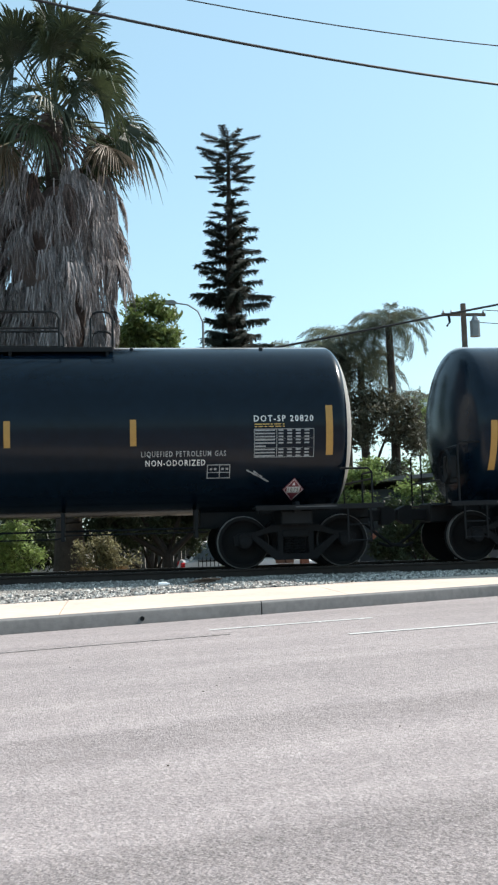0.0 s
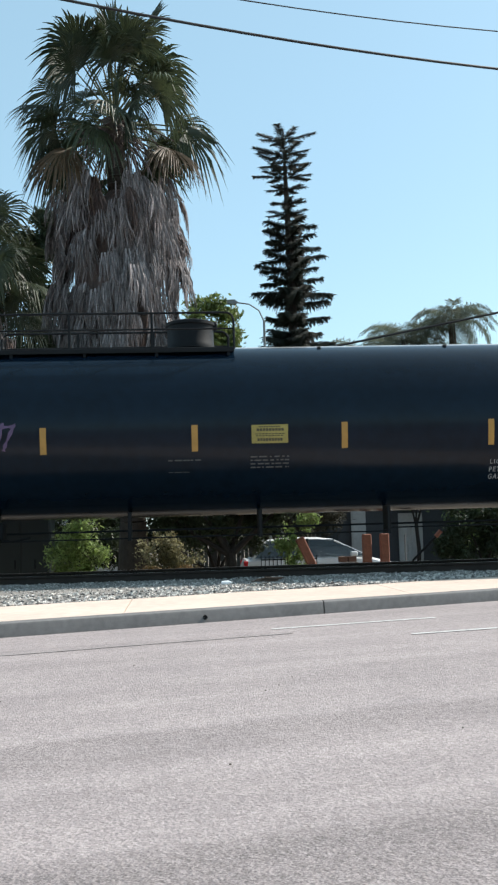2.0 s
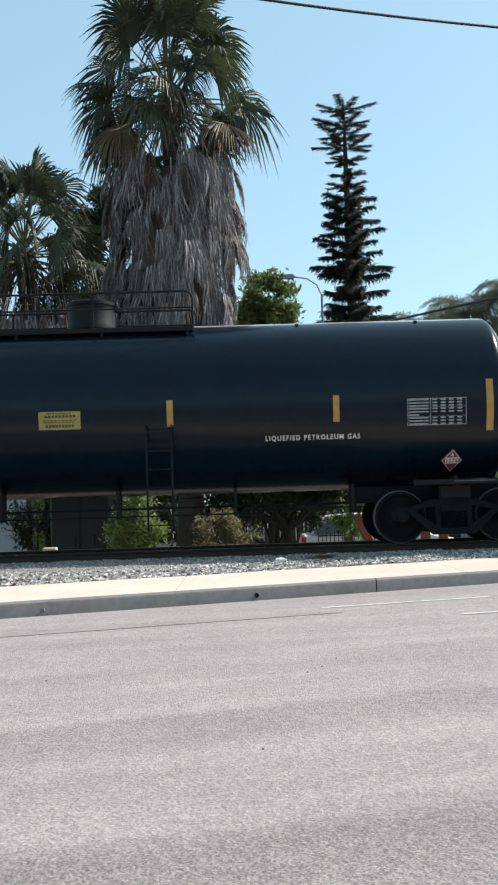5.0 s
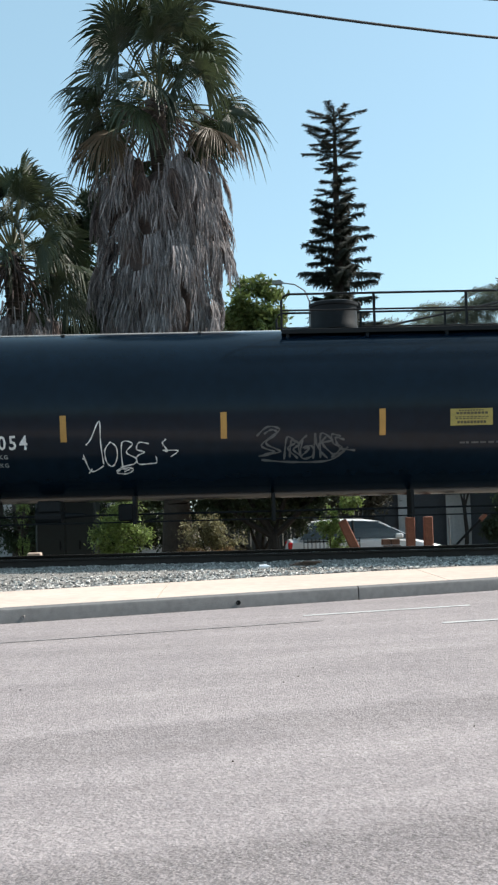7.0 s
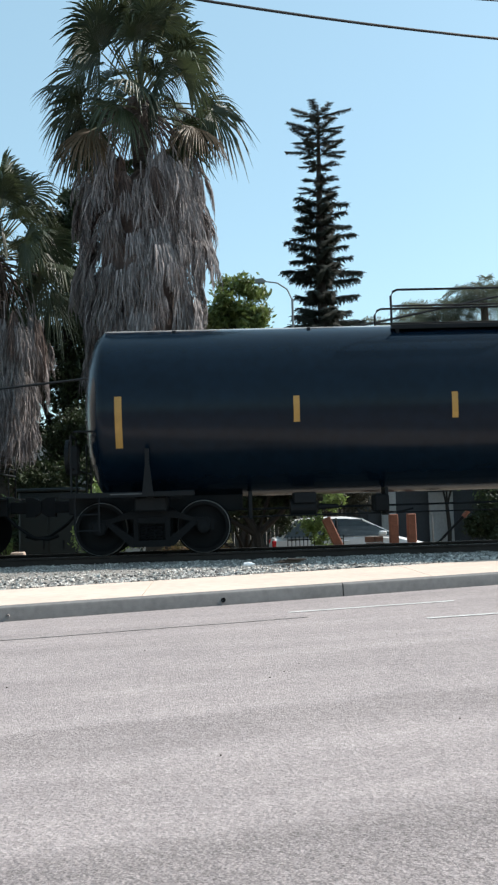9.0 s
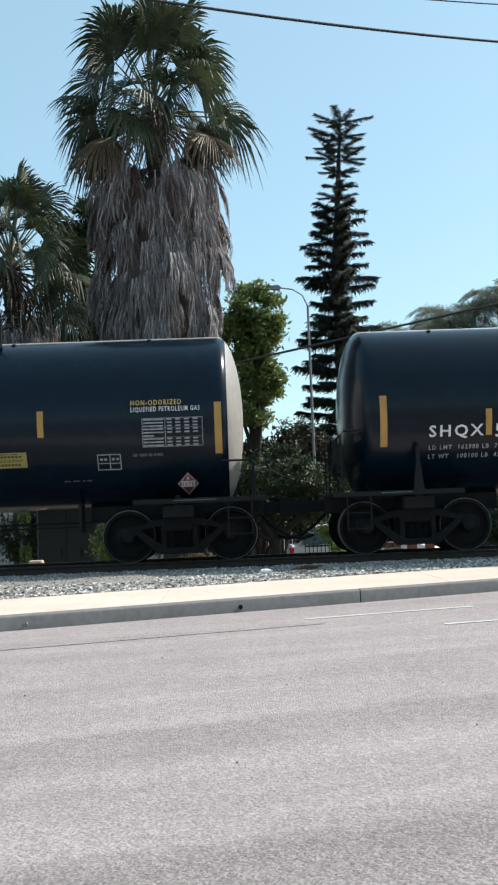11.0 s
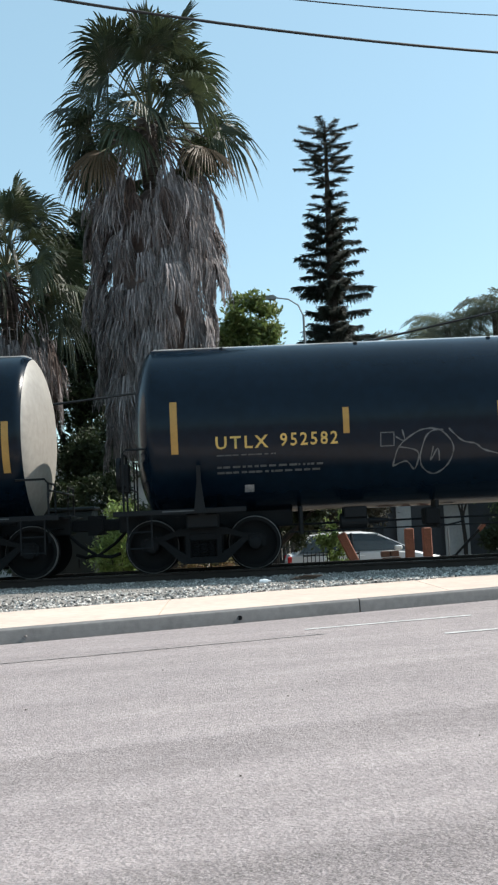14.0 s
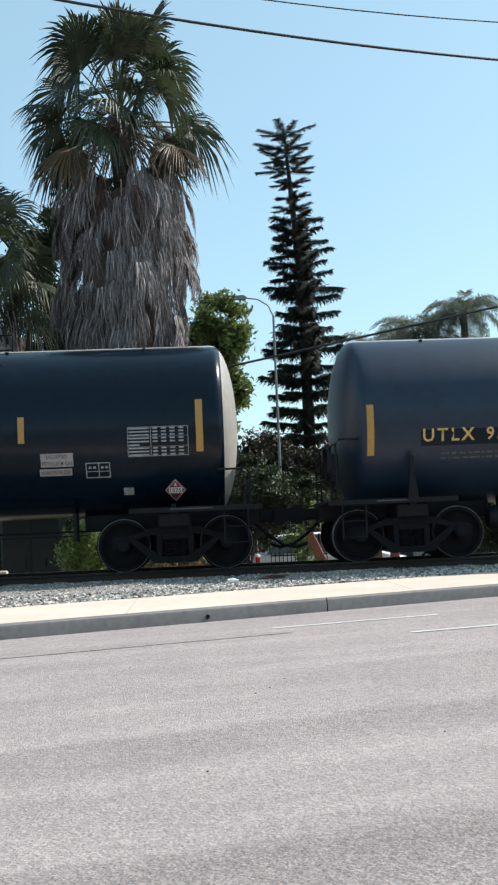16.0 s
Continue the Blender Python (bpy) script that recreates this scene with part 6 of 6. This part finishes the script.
def timber_post(x, y, top, lean=0.0, w=0.19):
    s = Shape().box(-w / 2, w / 2, -0.09, 0.09, -0.05, top - BACK, bevel=0.02)
    ob = solid("timber_post", s, POST, "weathered red-brown timber post behind the track", "post", group="timber posts")
    ob.matrix_basis = pose(x, y, BACK, 0, lean, 0)


def low_fence(x0, x1, y, top):
    f = thing("iron_fence", "low black iron garden fence", "fence", "low iron fences", at=pose(0, y, BACK))
    for z in (top - 0.05, top - 0.42):
        part("fence_rail", Shape().box(x0, x1, -0.012, 0.012, z - BACK - 0.02, z - BACK + 0.01), BLACK, f)
    n = int((x1 - x0) / 0.085)
    bar = Shape().box(-0.009, 0.009, -0.009, 0.009, 0, top - BACK + 0.03).mesh("fence_bar", BLACK)
    for q in range(n + 1):
        part("fence_bar", bar, BLACK, f, at=pose(x0 + (x1 - x0) * q / n, 0, 0))


def board_fence(x0, x1, y, top):
    f = thing("board_fence", "tall weathered grey board fence", "fence", at=pose(0, y, BACK))
    rng = random.Random(9)
    board = Shape().box(-0.068, 0.068, -0.012, 0.012, 0, top - BACK, bevel=0.004).mesh("board", FENCE)
    x = x0
    while x < x1:
        part("board", board, FENCE, f, at=pose(x, rng.uniform(-0.006, 0.006), rng.uniform(-0.04, 0.04), 0, rng.uniform(-0.6, 0.6), 0))
        x += 0.146
    for z in (0.4, top - BACK - 0.4):
        part("fence_rail", Shape().box(x0, x1, 0.02, 0.06, z - 0.05, z + 0.05), FENCE, f)


def house(x0, x1, y, depth, eave, ridge, wall, label, windows, seed=0, gable_front=True):
    h = thing("house", label, "house", at=pose(0, y, BACK))
    e, r = eave - BACK, ridge - BACK
    s = Shape()
    m = (x0 + x1) / 2
    if gable_front:
        s.prism([(x0, 0), (x0, e), (m, r), (x1, e), (x1, 0)], 0, depth)
    else:
        s.box(x0, x1, 0, depth, 0, e)
    part("wall", s, wall, h)
    s = Shape()
    if gable_front:
        for a, b in ((x0 - 0.35, m), (x1 + 0.35, m)):
            za = e - 0.35 * (r - e) / (m - x0)
            s.add([(a, -0.4, za + 0.02), (b, -0.4, r + 0.02), (b, depth + 0.3, r + 0.02), (a, depth + 0.3, za + 0.02), (a, -0.4, za + 0.16), (b, -0.4, r + 0.16), (b, depth + 0.3, r + 0.16), (a, depth + 0.3, za + 0.16)],
                  [(0, 1, 2, 3), (4, 7, 6, 5), (0, 4, 5, 1), (2, 6, 7, 3), (0, 3, 7, 4)])
    else:
        s.prism([(x0 - 0.3, e), (x0 - 0.3, e + 0.14), (x1 + 0.3, r + 0.14), (x1 + 0.3, r)], -0.5, depth + 0.3)
    part("roof", s, ROOF, h)
    for wx, wz, ww, wh in windows:
        w = part("window", Shape().box(wx - ww / 2 - 0.06, wx + ww / 2 + 0.06, -0.05, 0.02, wz - BACK - 0.06, wz - BACK + wh + 0.06, bevel=0.01), CAR_WHITE, h, "white-framed window")
        part("pane", Shape().box(wx - ww / 2, wx + ww / 2, -0.062, -0.052, wz - BACK, wz - BACK + wh), PANE, w)
        part("mullion", Shape().box(wx - 0.02, wx + 0.02, -0.078, -0.064, wz - BACK, wz - BACK + wh), CAR_WHITE, w)


def build_details():
    # road-side wires, level and along the kerb's line
    for name, y0, m, z0, x0, sag, r, label in (("overhead_cable", 14.81, 0.3076, 8.985, 1.2, 0.006, 0.022, "thick black overhead cable above the road verge"),
                                               ("overhead_wire", 14.655, 0.197, 9.33, 3.5, 0.008, 0.010, "thin black overhead wire above the road verge")):
        wire = Shape().tube([(x, y0 + m * x, z0 + sag * (x - x0) ** 2) for x in spread(-15, 19, 41)], r, 6)
        solid(name, wire, WIRE, label, "cable")
    cable("drop_cable", (-14, 21.0, 2.95), (-1.2, 21.0, 4.08), 0.02, 0.026, "black cable slung low behind the train")
    cable("drop_cable", (-1.2, 21.0, 4.08), (24, 21.0, 8.9), 0.0, 0.026, "black cable rising behind the train")
    utility_pole(16.8, 45, BACK, 11.6)
    cable("far_wire", (17.8, 45, 11.3), (60, 48, 11.9), 0.6, 0.02, "thin far overhead wire")
    cable("far_wire", (17.4, 45, 10.7), (60, 48, 11.2), 0.6, 0.02, "thin far overhead wire")
    street_lamp(2.74, 30.0, BACK, 8.0)
    parked_car()
    for x, top, lean in ((4.03, 0.88, 0), (4.42, 0.88, 0), (3.22, 0.98, -24)):
        timber_post(x, 21.5, top, lean)
    s = Shape()
    for r in range(8):
        for c in range(2):
            o = 0.06 * (r % 2)
            s.box(3.43 + c * 0.2 - o * 0.5, 3.61 + c * 0.2 - o * 0.5, 21.42, 21.60, BACK + 0.02 + r * 0.135, BACK + 0.14 + r * 0.135, bevel=0.01)
    solid("brick_pier", s, BRICKY, "short brown brick pier beside the timber posts", "brick pier")
    sw = thing("switch_stand", "black iron switch stand with an angled lever", "switch stand", at=pose(4.95, 21.4, BACK))
    part("base", Shape().box(-0.22, 0.22, -0.2, 0.2, 0, 0.12, bevel=0.02), BLACK, sw)
    part("post", Shape().prism([(-0.2, 0.1), (-0.07, 0.85), (0.0, 0.95), (0.1, 0.85), (0.22, 0.1)], -0.06, 0.06), BLACK, sw)
    part("stem", Shape().tube([(-0.08, 0, 0.6), (-0.09, 0, 1.52)], 0.018, 6), POLE_GREY, sw)
    part("lever", Shape().tube([(0.02, -0.05, 0.92), (0.62, -0.05, 1.50)], 0.028, 6), BLACK, sw)
    part("lever_grip", Shape().tube([(0.58, -0.05, 1.46), (0.70, -0.05, 1.58)], 0.05, 8), POST, sw, "rust-orange lever grip")
    low_fence(-0.92, 0.4, 21.05, 0.24)
    low_fence(1.75, 3.0, 22.1, 0.42)
    board_fence(-0.5, 9.5, 36.0, 2.6)
    cab = thing("utility_cabinet", "large dark green metal utility cabinet", "utility cabinet", at=pose(-3.62, 23.0, BACK))
    part("cabinet_body", Shape().box(-0.68, 0.68, -0.4, 0.4, 0.06, 2.3, bevel=0.03), DKGREEN, cab)
    part("lid", Shape().box(-0.72, 0.72, -0.45, 0.45, 2.3, 2.38, bevel=0.02), DKGREEN, cab)
    for x in (-0.33, 0.33):
        d = part("cabinet_door", Shape().box(x - 0.31, x + 0.31, -0.425, -0.402, 0.14, 2.22, bevel=0.008), DKGREEN, cab)
        part("handle", Shape().box(x - 0.02 if x > 0 else x + 0.2, x + 0.02 if x > 0 else x + 0.24, -0.45, -0.427, 1.0, 1.2), BLACK, d)
    solid("concrete_marker", Shape().box(-3.95, -3.68, 19.9, 20.1, -0.2, 0.37, bevel=0.02), CONCRETE, "small pale concrete marker block", "marker block")
    house(-9.5, -2.2, 38.0, 7, 2.8, 4.3, STUCCO, "pale stucco gabled house behind the palms", [(-6.6, 0.6, 1.2, 1.2), (-3.6, 0.6, 1.2, 1.2)])
    house(5.4, 14.0, 33.5, 6, 2.3, 2.9, GREYWALL, "low grey garage with pale sheets leaning on it", [], gable_front=False)
    sheet_thing = solid("leaning_sheet", Shape().box(7.42, 8.25, 33.2, 33.24, BACK, 1.45, bevel=0.01), STUCCO, "pale mottled ribbed sheet standing against a garage", "metal sheet")
    for q in range(6):
        part("rib", Shape().box(7.46 + q * 0.135, 7.49 + q * 0.135, 33.185, 33.2, BACK + 0.03, 1.42), STUCCO, sheet_thing)
    s = Shape().box(5.82, 6.32, 33.3, 33.36, BACK, 1.6, bevel=0.01)
    s.box(5.87, 6.27, 33.285, 33.3, BACK + 0.1, 1.52, bevel=0.005)
    solid("door_panel", s, STUCCO, "pale grey panelled door leaning on a garage", "door panel")
    # litter and oddments on the gravel
    s = Shape().lathe([(-0.09, 0.0), (-0.085, 0.03), (0.03, 0.032), (0.06, 0.016), (0.085, 0.016), (0.088, 0.0)], "x", 14)
    s.v = [(a, b * 0.8 + 0.01 * math.sin(a * 60), c * (0.85 + 0.2 * math.sin(a * 45))) for a, b, c in s.v]
    ob = solid("plastic_bottle", s, LITTER, "crushed white plastic bottle lying on gravel", "bottle", smooth=True)
    ob.matrix_basis = pose(0.62, 15.2, 0.25, 0, 0, 12)
    s = Shape()
    rng = random.Random(4)
    for q in range(5):
        a = rng.uniform(-0.15, 0.15)
        s.box(-0.22 + q * 0.05, 0.16 + q * 0.03, -0.05 + a, 0.02 + a, 0.0 + q * 0.012, 0.014 + q * 0.014, bevel=0.003)
    ob = solid("wood_scrap", s, TIE, "dark splintered scrap of wood on gravel", "wood scrap")
    ob.matrix_basis = pose(1.2, 15.4, 0.245, 0, 2, 10)


build_details()


# ---- what moves ----
def gone(t):
    """Metres the train has gone at t."""
    for (a, p), (b, q) in zip(TRAIN_ROWS, TRAIN_ROWS[1:]):
        if t <= b:
            return p + (q - p) * (t - a) / (b - a)
    return TRAIN_ROWS[-1][1]


def motions():
    times = [q / 15 for q in range(241)]
    for car, mid in CARS:
        walk(car, [(t, pose(mid - s, TRACK_Y, RAIL_Z)) for t, s in TRAIN_ROWS])
        for w in [o for o in car.children if o.name.startswith("wheelset")]:
            x = w.matrix_basis.translation.x
            walk(w, [(t, pose(x, 0, AXLE_R, 0, -math.degrees(gone(t) / AXLE_R), 0)) for t in times])
    j = PINE_TOP.matrix_basis.translation.copy()
    sway = [(0.0, 0.5), (0.5, 1.8), (1.0, 1.4), (1.5, 0.6), (2.0, -1.2), (2.5, -0.4), (3.0, -0.3), (3.5, 0.2), (4.0, 0.8), (5.2, -0.6), (6.5, -1.1), (7.0, 0.1), (7.5, 1.8), (8.0, 1.7), (9.2, 1.0), (10.3, 3.8), (10.5, 4.8), (11.0, 4.2), (11.5, -0.8), (12.0, -5.0),
            (12.5, -6.0), (13.0, -4.0), (13.5, 0.0), (14.0, 0.8), (14.5, -3.2), (15.0, -4.6), (15.5, -5.0), (16.0, -4.0)]
    walk(PINE_TOP, [(t, pose(j.x, j.y, j.z, 0, a, 0)) for t, a in sway])


motions()
